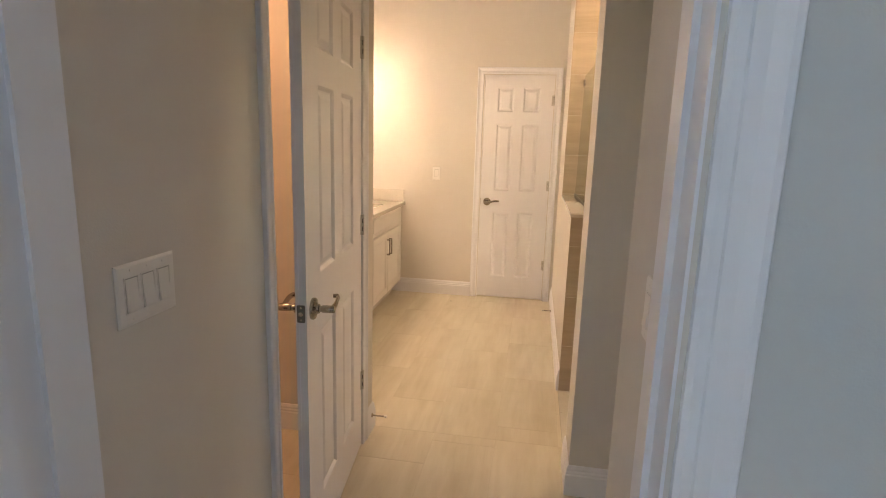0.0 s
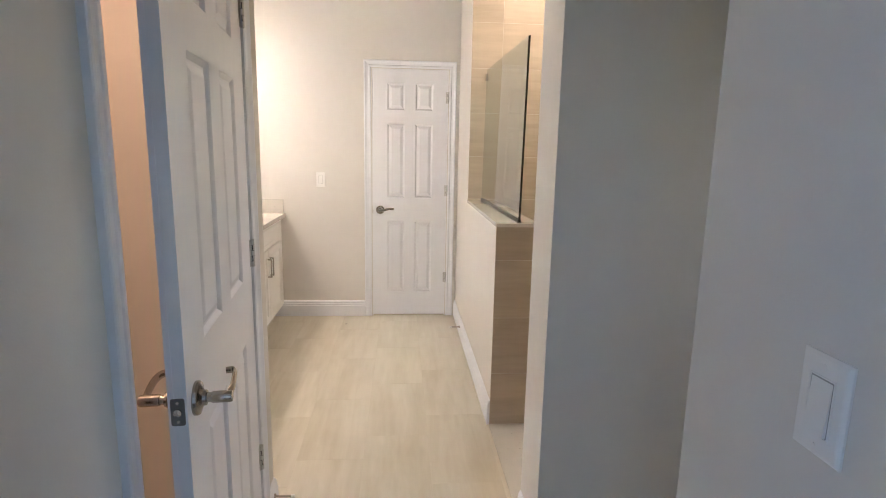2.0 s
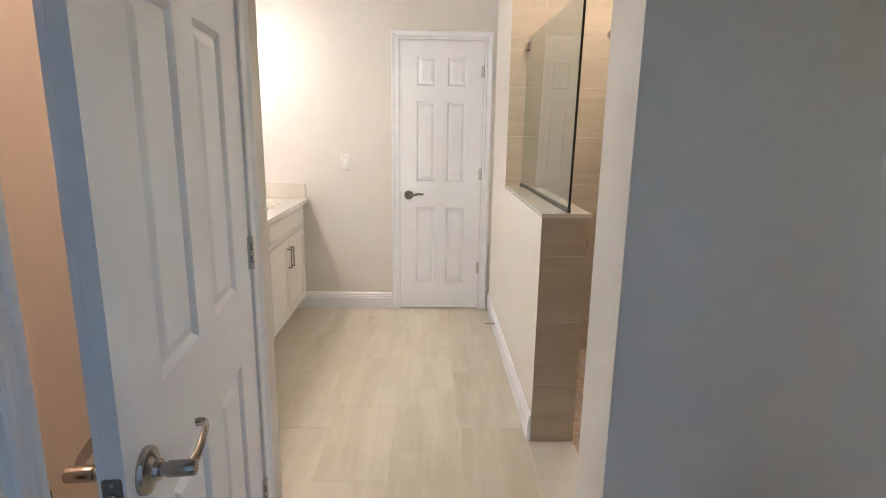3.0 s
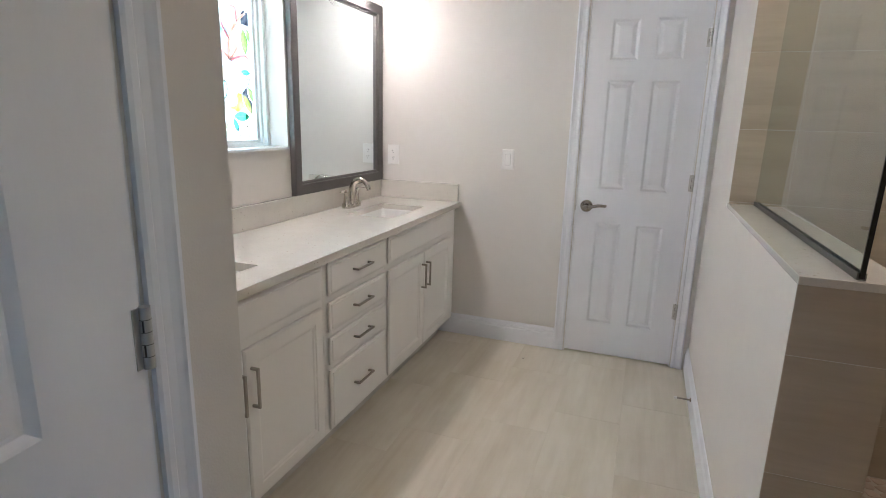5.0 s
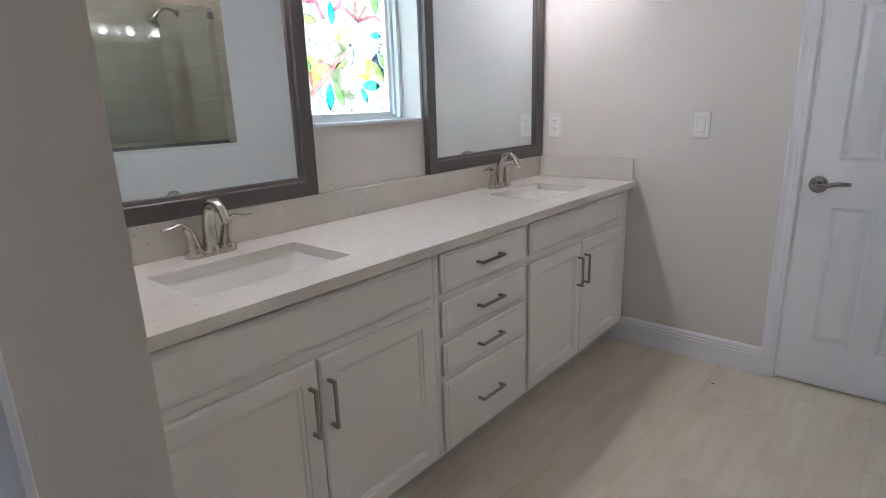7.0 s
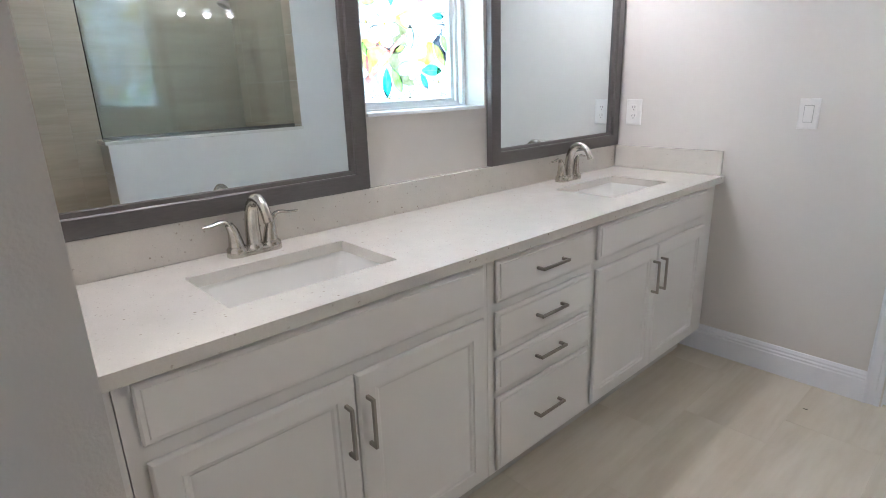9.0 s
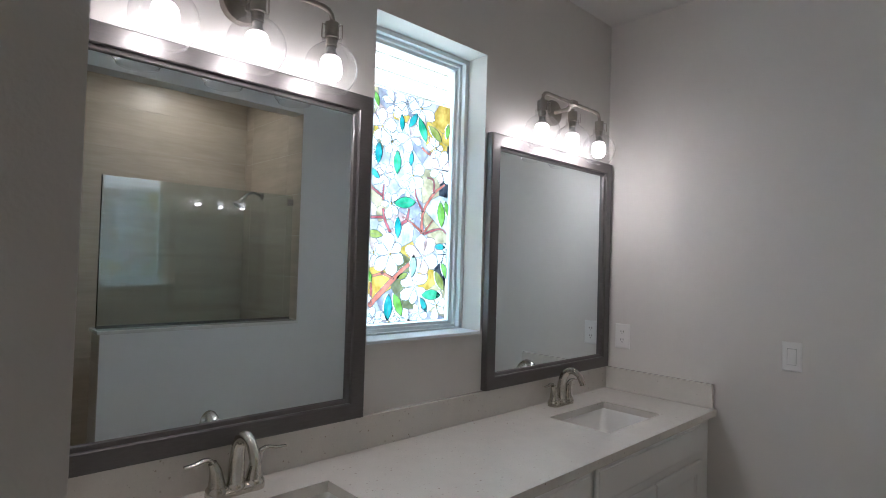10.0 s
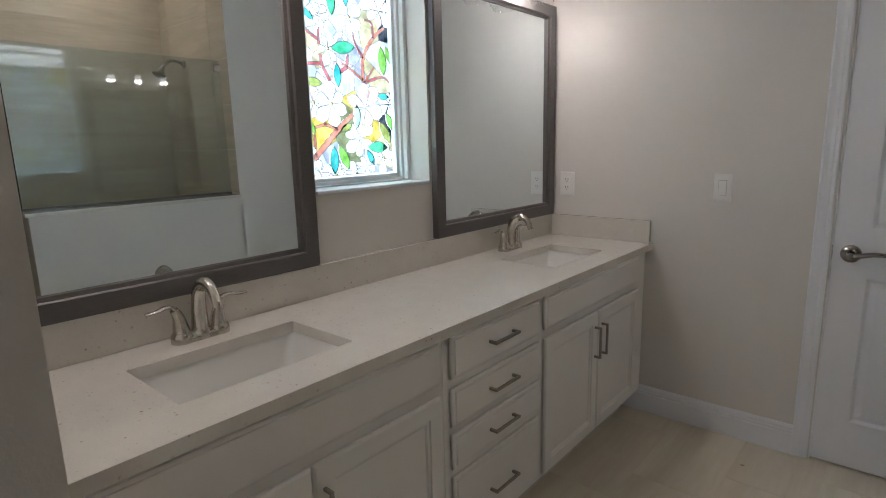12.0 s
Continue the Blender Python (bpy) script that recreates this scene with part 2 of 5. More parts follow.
def film_base():
    """Printed window film: mottled pale, lets light through diffusely."""
    m = bpy.data.materials.new("film_base")
    m.use_nodes = True
    t = m.node_tree
    t.nodes.remove(t.nodes["Principled BSDF"])
    tr = node(m, "ShaderNodeBsdfTranslucent")
    gl = node(m, "ShaderNodeBsdfGlossy", Roughness=0.08)
    facing = node(m, "ShaderNodeLayerWeight")
    share = node(m, "ShaderNodeMath")
    share.operation = "MULTIPLY_ADD"
    share.inputs[1].default_value, share.inputs[2].default_value = 0.06, 0.03
    t.links.new(facing.outputs["Facing"], share.inputs[0])
    mix = node(m, "ShaderNodeMixShader")
    co = node(m, "ShaderNodeTexCoord")
    n = node(m, "ShaderNodeTexNoise", Scale=16.0, Detail=4.0)
    t.links.new(co.outputs["Object"], n.inputs["Vector"])
    ramp = node(m, "ShaderNodeValToRGB")
    e = ramp.color_ramp.elements
    e[0].position, e[1].position = 0.3, 0.7
    e[0].color, e[1].color = (0.80, 0.80, 0.86, 1), (0.95, 0.94, 0.93, 1)
    t.links.new(n.outputs[0], ramp.inputs[0])
    t.links.new(ramp.outputs[0], tr.inputs[0])
    t.links.new(share.outputs[0], mix.inputs[0])
    t.links.new(tr.outputs[0], mix.inputs[1])
    t.links.new(gl.outputs[0], mix.inputs[2])
    t.links.new(mix.outputs[0], t.nodes["Material Output"].inputs[0])
    return m


FILM = film_base()
LEAD = material("film_line", (0.03, 0.03, 0.035), 0.5)

# ---- builders
def as_object(name, bm, mat, parent=None, smooth=False):
    bmesh.ops.recalc_face_normals(bm, faces=bm.faces[:])
    me = bpy.data.meshes.new(name)
    if smooth:
        for f in bm.faces:
            f.smooth = True
    bm.to_mesh(me)
    bm.free()
    for m in (mat if isinstance(mat, (list, tuple)) else [mat]):
        me.materials.append(m)
    if smooth:
        me.set_sharp_from_angle(angle=radians(40))
    ob = new(name, me)
    ob.parent = parent
    return ob


def part(name, bm, mat, parent, label="", smooth=False):
    ob = as_object(name, bm, mat, parent, smooth)
    return tagged(ob, label) if label else ob


def thing(name, label, category, at=None, group="", kind=""):
    ob = new(name)
    ob.empty_display_size = 0.05
    if at is not None:
        ob.matrix_basis = at
    return tagged(ob, label, category, group, kind)


def structure(name, bm, mat, label, category, smooth=False):
    return tagged(as_object(name, bm, mat, None, smooth), label, category, "", "structure")


def box(a, b, bevel=0.0, segments=2, bm=None):
    bm = bm or bmesh.new()
    r = bmesh.ops.create_cube(bm, size=1)
    for v in r["verts"]:
        v.co = Vector([a[i] + (v.co[i] + 0.5) * (b[i] - a[i]) for i in range(3)])
    if bevel:
        es = list({e for v in r["verts"] for e in v.link_edges})
        bmesh.ops.bevel(bm, geom=es, offset=bevel, segments=segments, affect="EDGES", profile=0.5)
    return bm


def axes(o, u, v, w):
    """Local u, v, w to the world."""
    m = Matrix.Identity(4)
    for i, c in enumerate((u, v, w, o)):
        for j in range(3):
            m[j][i] = c[j]
    return m


def grid_solid(us, vs, holes, w0, w1, m=Matrix.Identity(4)):
    """A slab over the grid us x vs with cells left out where their middle lies in a hole (u0, u1, v0, v1)."""
    us, vs = sorted(set(us)), sorted(set(vs))
    bm, vert = bmesh.new(), {}

    def V(i, j, k):
        if (i, j, k) not in vert:
            vert[i, j, k] = bm.verts.new(m @ Vector((us[i], vs[j], (w0, w1)[k])))
        return vert[i, j, k]

    def full(i, j):
        if not (0 <= i < len(us) - 1 and 0 <= j < len(vs) - 1):
            return False
        cu, cv = (us[i] + us[i + 1]) / 2, (vs[j] + vs[j + 1]) / 2
        return not any(h[0] < cu < h[1] and h[2] < cv < h[3] for h in holes)

    for i in range(len(us) - 1):
        for j in range(len(vs) - 1):
            if not full(i, j):
                continue
            for k in (0, 1):
                bm.faces.new([V(i, j, k), V(i + 1, j, k), V(i + 1, j + 1, k), V(i, j + 1, k)])
            for di, dj, a, b in ((-1, 0, (0, 0), (0, 1)), (1, 0, (1, 0), (1, 1)), (0, -1, (0, 0), (1, 0)), (0, 1, (0, 1), (1, 1))):
                if not full(i + di, j + dj):
                    p, q = (i + a[0], j + a[1]), (i + b[0], j + b[1])
                    bm.faces.new([V(*p, 0), V(*q, 0), V(*q, 1), V(*p, 1)])
    return bm


def sweep(profile, path, closed=False, m=Matrix.Identity(4), bm=None):
    """A moulding: profile points (offset to the left of the path, height), mitred at the path's corners."""
    bm = bm or bmesh.new()
    pts = [Vector(p) for p in path]
    n, rings = len(pts), []
    for i, p in enumerate(pts):
        dirs = []
        if i > 0 or closed:
            dirs.append((p - pts[i - 1]).normalized())
        if i < n - 1 or closed:
            dirs.append((pts[(i + 1) % n] - p).normalized())
        ns = [Vector((-d.y, d.x)) for d in dirs]
        mit = ns[0] if len(ns) == 1 else (ns[0] + ns[1]) / (1 + ns[0].dot(ns[1]))
        rings.append([bm.verts.new(m @ Vector((*(p + mit * o), h))) for o, h in profile])
    k = len(profile)
    for i in range(n if closed else n - 1):
        a, b = rings[i], rings[(i + 1) % n]
        for j in range(k):
            bm.faces.new([a[j], a[(j + 1) % k], b[(j + 1) % k], b[j]])
    if not closed:
        bm.faces.new(rings[0])
        bm.faces.new(rings[-1][::-1])
    return bm


def lathe(profile, segments=24, m=Matrix.Identity(4), bm=None, close=False):
    """Turn (radius, height) points round the local z axis."""
    bm = bm or bmesh.new()
    rings = []
    for r, h in profile:
        if r < 1e-6:
            rings.append([bm.verts.new(m @ Vector((0, 0, h)))])
        else:
            rings.append([bm.verts.new(m @ Vector((r * math.cos(2 * math.pi * i / segments), r * math.sin(2 * math.pi * i / segments), h))) for i in range(segments)])
    pairs = list(zip(rings, rings[1:])) + ([(rings[-1], rings[0])] if close else [])
    for a, b in pairs:
        for i in range(segments):
            j = (i + 1) % segments
            if len(a) == 1 and len(b) > 1:
                bm.faces.new([a[0], b[i], b[j]])
            elif len(b) == 1 and len(a) > 1:
                bm.faces.new([a[i], a[j], b[0]])
            elif len(a) > 1:
                bm.faces.new([a[i], a[j], b[j], b[i]])
    return bm


def tube(points, radii, segments=12, flat=1.0, bm=None):
    """A round bar along points, with its radius at each, capped."""
    bm = bm or bmesh.new()
    pts, rings = [Vector(p) for p in points], []
    up = Vector((0.137, 0.211, 0.968))
    for i, p in enumerate(pts):
        d = (pts[min(i + 1, len(pts) - 1)] - pts[max(i - 1, 0)]).normalized()
        s = d.cross(up).normalized()
        q = s.cross(d)
        r = radii[i] if isinstance(radii, (list, tuple)) else radii
        rings.append([bm.verts.new(p + s * r * math.cos(2 * math.pi * k / segments) + q * r * flat * math.sin(2 * math.pi * k / segments)) for k in range(segments)])
    for a, b in zip(rings, rings[1:]):
        for k in range(segments):
            bm.faces.new([a[k], a[(k + 1) % segments], b[(k + 1) % segments], b[k]])
    bm.faces.new(rings[0])
    bm.faces.new(rings[-1][::-1])
    return bm


def curve(points, steps=6):
    """A smooth line through points."""
    p = [Vector(q) for q in points]
    p = [2 * p[0] - p[1]] + p + [2 * p[-1] - p[-2]]
    out = []
    for i in range(1, len(p) - 2):
        for s in range(steps):
            t = s / steps
            out.append(0.5 * (2 * p[i] + (p[i + 1] - p[i - 1]) * t + (2 * p[i - 1] - 5 * p[i] + 4 * p[i + 1] - p[i + 2]) * t * t + (3 * p[i] - p[i - 1] - 3 * p[i + 1] + p[i + 2]) * t ** 3))
    return out + [p[-2]]


# ---- plan
CEIL_Z = 2.806
XL, XR, XS = 1.022, 1.99, 2.01  # hall walls: closet side, shower side, switch side
Y_PIER = -2.557                 # end of the vanity alcove
Y_ENT0, Y_ENT1 = -4.53, -4.40   # entry wall
Y_ALC0, Y_ALC1 = -3.73, -2.92 # opening to the side passage
Y_SH0, Y_SH1 = -2.68, -0.735    # shower
X_SH = 2.93
HALF_X, HALF_Y, HALF_Z = 2.19, -1.925, 1.055
XZ = lambda y: axes((0, y, 0), (1, 0, 0), (0, 0, 1), (0, 1, 0))
YZ = lambda x: axes((x, 0, 0), (0, 1, 0), (0, 0, 1), (1, 0, 0))

# floor slab and ceiling
structure("floor", grid_solid([-1.6, -0.19, 1.99, 2.19, 2.95, 4.2], [-8.6, Y_ENT0, Y_ALC0, Y_SH0, HALF_Y, Y_SH1 + 0.03, 0.2], [(-1.6, -0.19, Y_ENT0, 0.2), (1.99, 2.95, Y_SH0, Y_SH1 + 0.03)], -0.12, -0.0007), GROUT,
          "beige porcelain tile floor with fine grout joints", "floor")
FLOOR = bpy.data.objects["floor"]
structure("ceiling", grid_solid([-1.7, -0.19, 4.3], [-8.7, Y_ENT0, 0.35], [(-1.7, -0.19, Y_ENT0, 0.35)], CEIL_Z, CEIL_Z + 0.15), CEIL, "flat off-white painted ceiling", "ceiling")

# walls
WIN = (-1.548, -0.984, 1.224, 2.373)
structure("wall_vanity", grid_solid([Y_ENT1, WIN[0], WIN[1], 0.2], [-0.12, WIN[2], WIN[3], CEIL_Z], [WIN], -0.19, 0.0, YZ(0)), PAINT,
          "greige painted wall behind the vanity with a window opening", "wall")
FD = (1.283, 1.899, 2.045)      # far door opening
structure("wall_far", grid_solid([0, FD[0], FD[1], 3.1], [-0.12, FD[2], CEIL_Z], [(FD[0], FD[1], -1, FD[2])], 0, 0.13, XZ(0)), PAINT,
          "greige painted end wall with a door opening", "wall")
# Unseen backing that keeps sunlight from leaking round the end door.
structure("wall_behind_door", box((1.0, 0.2, -0.12), (2.3, 0.3, CEIL_Z)), PAINT, "unseen wall added to block light leaks behind the end door", "wall")
CD = (-3.572, -2.745, 2.045)    # closet door opening
structure("wall_closet_side", grid_solid([Y_ENT1, CD[0], CD[1], Y_PIER], [-0.12, CD[2], CEIL_Z], [(CD[0], CD[1], -1, CD[2])], -0.115, 0, YZ(XL)), PAINT,
          "greige painted hall wall with the toilet closet doorway", "wall")
structure("wall_closet_end", box((0, Y_PIER - 0.115, -0.12), (XL - 0.115, Y_PIER, CEIL_Z)), PAINT, "greige painted wall closing the vanity alcove", "wall")
structure("wall_closet_near", box((0, -4.2, -0.12), (XL - 0.115, -4.08, CEIL_Z)), PAINT, "plain wall closing the toilet closet", "wall")
ED = (1.140, 1.928, 2.05)       # entry opening
structure("wall_entry", grid_solid([-1.6, ED[0], ED[1], 4.2], [-0.12, ED[2], CEIL_Z], [(ED[0], ED[1], -1, ED[2])], Y_ENT0, Y_ENT1, XZ(0)), PAINT,
          "greige painted wall with the bathroom entry doorway", "wall")
# Thin added skin, so this face can hold the cooler bedroom grey.
structure("wall_entry_bedroom", grid_solid([-1.48, ED[0] - 0.05, ED[1] + 0.05, 4.08], [0.005, ED[2] + 0.05, CEIL_Z - 0.001], [(ED[0] - 0.05, ED[1] + 0.05, -1, ED[2] + 0.05)], Y_ENT0 - 0.005, Y_ENT0 - 0.0005, XZ(0)), BED_BOUNCE_GREY,
          "thin skin on the bedroom face of the entry wall, tinted for blue daylight", "wall")
structure("wall_switch", box((XS, Y_ENT1, -0.12), (XS + 0.13, Y_ALC0, CEIL_Z)), PAINT, "greige painted wall with a light switch", "wall")
structure("wall_pier", box((XR, Y_ALC1, -0.12), (4.2, Y_SH0, CEIL_Z)), PAINT, "greige painted wall end beside the shower entry", "wall")
# The opening is made up; it lets sky light reach the hall.
structure("wall_passage_end", grid_solid([Y_ENT1, -3.74, -3.38, Y_ALC1], [-0.12, 1.28, 1.94, CEIL_Z], [(-3.74, -3.38, 1.28, 1.94)], 0, 0.12, YZ(4.08)), PAINT, "plain wall closing the side passage, with an added opening for light", "wall")
structure("wall_shower_end", box((XR, Y_SH1 + 0.0016, -0.12), (3.2, 0, CEIL_Z)), PAINT, "greige painted wall between shower and end wall", "wall")
structure("wall_shower_back", box((X_SH + 0.0016, Y_SH0, -0.12), (3.2, Y_SH1 + 0.0012, CEIL_Z)), SGROUT, "wall behind the shower tile", "wall")
structure("shower_header", box((XR, Y_SH0, 2.53), (XR + 0.13, Y_SH1 + 0.012, CEIL_Z)), PAINT, "painted header above the shower opening", "wall")
structure("half_wall", box((XR, HALF_Y + 0.0016, -0.12), (HALF_X - 0.0016, Y_SH1 + 0.012, HALF_Z)), PAINT, "painted half wall of the shower", "wall")
# bedroom behind the entry
# added over the floor slab so that less light bounces into the hall
structure("bedroom_carpet", box((-1.48, -8.5, -0.002), (4.08, Y_ENT0, 0.004)), BOUNCE_DAMPER, "unseen dark carpet added to cut bounce from the bedroom floor", "carpet")
structure("wall_bedroom_left", grid_solid([-8.5, -7.45, -5.75, Y_ENT0], [-0.12, 0.75, 2.25, CEIL_Z], [(-7.45, -5.75, 0.75, 2.25)], -0.12, 0, YZ(-1.48)), BED_BOUNCE_GREY, "plain bedroom wall with a window opening", "wall")
structure("wall_bedroom_right", box((4.08, -8.5, -0.12), (4.2, Y_ENT0, CEIL_Z)), BED_BOUNCE_GREY, "plain bedroom wall", "wall")
structure("wall_bedroom_back", box((-1.6, -8.62, -0.12), (4.2, -8.5, CEIL_Z)), BED_BOUNCE_GREY, "plain bedroom wall", "wall")

# ---- trim
CASING = [(0.006, 0), (0.006, 0.009), (0.012, 0.012), (0.022, 0.012), (0.026, 0.009), (0.040, 0.011), (0.050, 0.015), (0.055, 0.0175), (0.062, 0.017), (0.064, 0.014), (0.064, 0)]
BASE = [(0, 0), (0.014, 0), (0.014, 0.092), (0.0105, 0.098), (0.0125, 0.106), (0.0085, 0.113), (0.0095, 0.121), (0.004, 0.133), (0, 0.135)]


def casing(name, a0, a1, top, m, label):
    return structure(name, sweep(CASING, [(a0, 0), (a0, top), (a1, top), (a1, 0)], False, m), TRIM, label, "door casing")


def jamb(name, a0, a1, top, depth, m, stop):
    """Lining of a doorway with its stop; local w from 0 to depth into the wall."""
    t = 0.004
    bm = sweep([(-t, 0), (0.0, 0), (0.0, depth), (-t, depth)], [(a0, 0), (a0, top), (a1, top), (a1, 0)], False, m)
    s = 0.012
    sweep([(-s, stop), (-t, stop), (-t, stop + 0.035), (-s, stop + 0.035)], [(a0, 0), (a0, top), (a1, top), (a1, 0)], False, m, bm)
    return structure(name, bm, TRIM, "white painted door jamb with stop", "door jamb")


M_FAR = axes((0, 0, 0), (1, 0, 0), (0, 0, 1), (0, -1, 0))
M_FAR_IN = axes((0, 0, 0), (1, 0, 0), (0, 0, 1), (0, 1, 0))
casing("casing_far_door", FD[0], FD[1], FD[2], M_FAR, "white moulded casing round the end door")
jamb("jamb_far_door", FD[0], FD[1], FD[2], 0.13, M_FAR_IN, 0.04)
M_CL = axes((XL, 0, 0), (0, 1, 0), (0, 0, 1), (1, 0, 0))
casing("casing_closet", CD[0], CD[1], CD[2], M_CL, "white moulded casing round the closet door")
jamb("jamb_closet", CD[0], CD[1], CD[2], 0.115, axes((XL, 0, 0), (0, 1, 0), (0, 0, 1), (-1, 0, 0)), 0.04)
casing("casing_entry_bedroom", ED[0], ED[1], ED[2], axes((0, Y_ENT0, 0), (1, 0, 0), (0, 0, 1), (0, -1, 0)), "white moulded casing of the entry, bedroom side")
casing("casing_entry_bath", ED[0], ED[1], ED[2], axes((0, Y_ENT1, 0), (1, 0, 0), (0, 0, 1), (0, 1, 0)), "white moulded casing of the entry, bathroom side")
jamb("jamb_entry", ED[0], ED[1], ED[2], 0.13, axes((0, Y_ENT0, 0), (1, 0, 0), (0, 0, 1), (0, 1, 0)), 0.046)


def baseboard(name, path):
    return structure(name, sweep(BASE, path), TRIM, "white moulded baseboard", "baseboard")


baseboard("baseboard_far", [(FD[0] - 0.064, 0), (0.0, 0)])
baseboard("baseboard_half_wall", [(XR, HALF_Y + 0.004), (XR, 0)])
baseboard("baseboard_pier_left", [(XL, CD[1] + 0.064), (XL, Y_PIER), (0.60, Y_PIER)][::-1])
baseboard("baseboard_closet_side", [(XL, CD[0] - 0.064), (XL, Y_ENT1)])
baseboard("baseboard_pier_right", [(4.08, Y_ALC1), (XR, Y_ALC1), (XR, Y_SH0 - 0.002)])
baseboard("baseboard_switch", [(XS + 0.13, Y_ALC0 - 0.3), (XS + 0.13, Y_ALC0), (XS, Y_ALC0), (XS, Y_ENT1)][::-1])
baseboard("baseboard_closet_inside", [(XL - 0.115, Y_PIER - 0.115), (0, Y_PIER - 0.115)])

# ---- doors
def rect_frustum(bm, u0, u1, v0, v1, steps, m):
    """Stacked rectangles: each step is (inset, height); the last is closed."""
    rings = []
    for s, h in steps:
        rings.append([bm.verts.new(m @ Vector(p)) for p in ((u0 + s, v0 + s, h), (u1 - s, v0 + s, h), (u1 - s, v1 - s, h), (u0 + s, v1 - s, h))])
    for a, b in zip(rings, rings[1:]):
        for k in range(4):
            bm.faces.new([a[k], a[(k + 1) % 4], b[(k + 1) % 4], b[k]])
    bm.faces.new(rings[-1])
    return bm


def lever_set(door, at, side, toward, label):
    """Round rose, neck and curved lever on one face of a door; side: +1 or -1 along local y, toward: +1 or -1 along x."""
    x, z, y = at[0], at[2], at[1]
    face = axes((x, y, z), (1, 0, 0), (0, 0, 1), (0, side, 0))
    rose = part("rose", lathe([(0, 0), (0.035, 0), (0.0352, 0.006), (0.033, 0.0095), (0.024, 0.0115), (0.017, 0.016), (0.0155, 0.022), (0, 0.022)], 32, face), LEVER, door, label, True)
    neck = lathe([(0, 0.018), (0.0100, 0.018), (0.0100, 0.032), (0.0118, 0.0325), (0.0122, 0.034), (0.0122, 0.069), (0.0112, 0.0715), (0, 0.072)], 24, face)
    part("neck", neck, LEVER, rose, "", True)
    yy = y + side * 0.062
    pts = curve([(x + toward * 0.006, yy, z), (x + toward * 0.035, yy + side * 0.003, z + 0.005), (x + toward * 0.072, yy + side * 0.001, z + 0.013), (x + toward * 0.100, yy - side * 0.003, z + 0.013), (x + toward * 0.111, yy - side * 0.010, z + 0.012), (x + toward * 0.112, yy - side * 0.024, z + 0.011)])
    part("lever", tube(pts, [0.0046 - 0.0014 * i / (len(pts) - 1) for i in range(len(pts))], 14, 2.3), LEVER, rose, "", True)


def hinge(parent, x, y, z, m_leaf):
    """A butt hinge: knuckle in five lengths and its leaf, upright at x, y with its middle at z."""
    h = part("hinge", tube([(x, y, z - 0.045), (x, y, z + 0.045)], 0.0082, 12), HINGE, parent, "satin nickel butt hinge", True)
    side = -1 if m_leaf[0] < 0 else 1
    for k in range(1, 5):
        part("knuckle_joint", tube([(x, y, z - 0.045 + 0.018 * k - 0.0004), (x, y, z - 0.045 + 0.018 * k + 0.0004)], 0.0083, 12), SLOT, h)
    for k in (1, 3):
        z0 = z - 0.045 + 0.018 * k
        part("knuckle_slot", box((x + side * 0.0076 - 0.0006, y - 0.0040, z0 + 0.0006), (x + side * 0.0076 + 0.0006, y - 0.0015, z0 + 0.0174)), SLOT, h)
    part("leaf", box((x + m_leaf[0], y + m_leaf[1], z - 0.0445), (x + m_leaf[2], y + m_leaf[3], z + 0.0445), 0.001), HINGE, h)
    return h


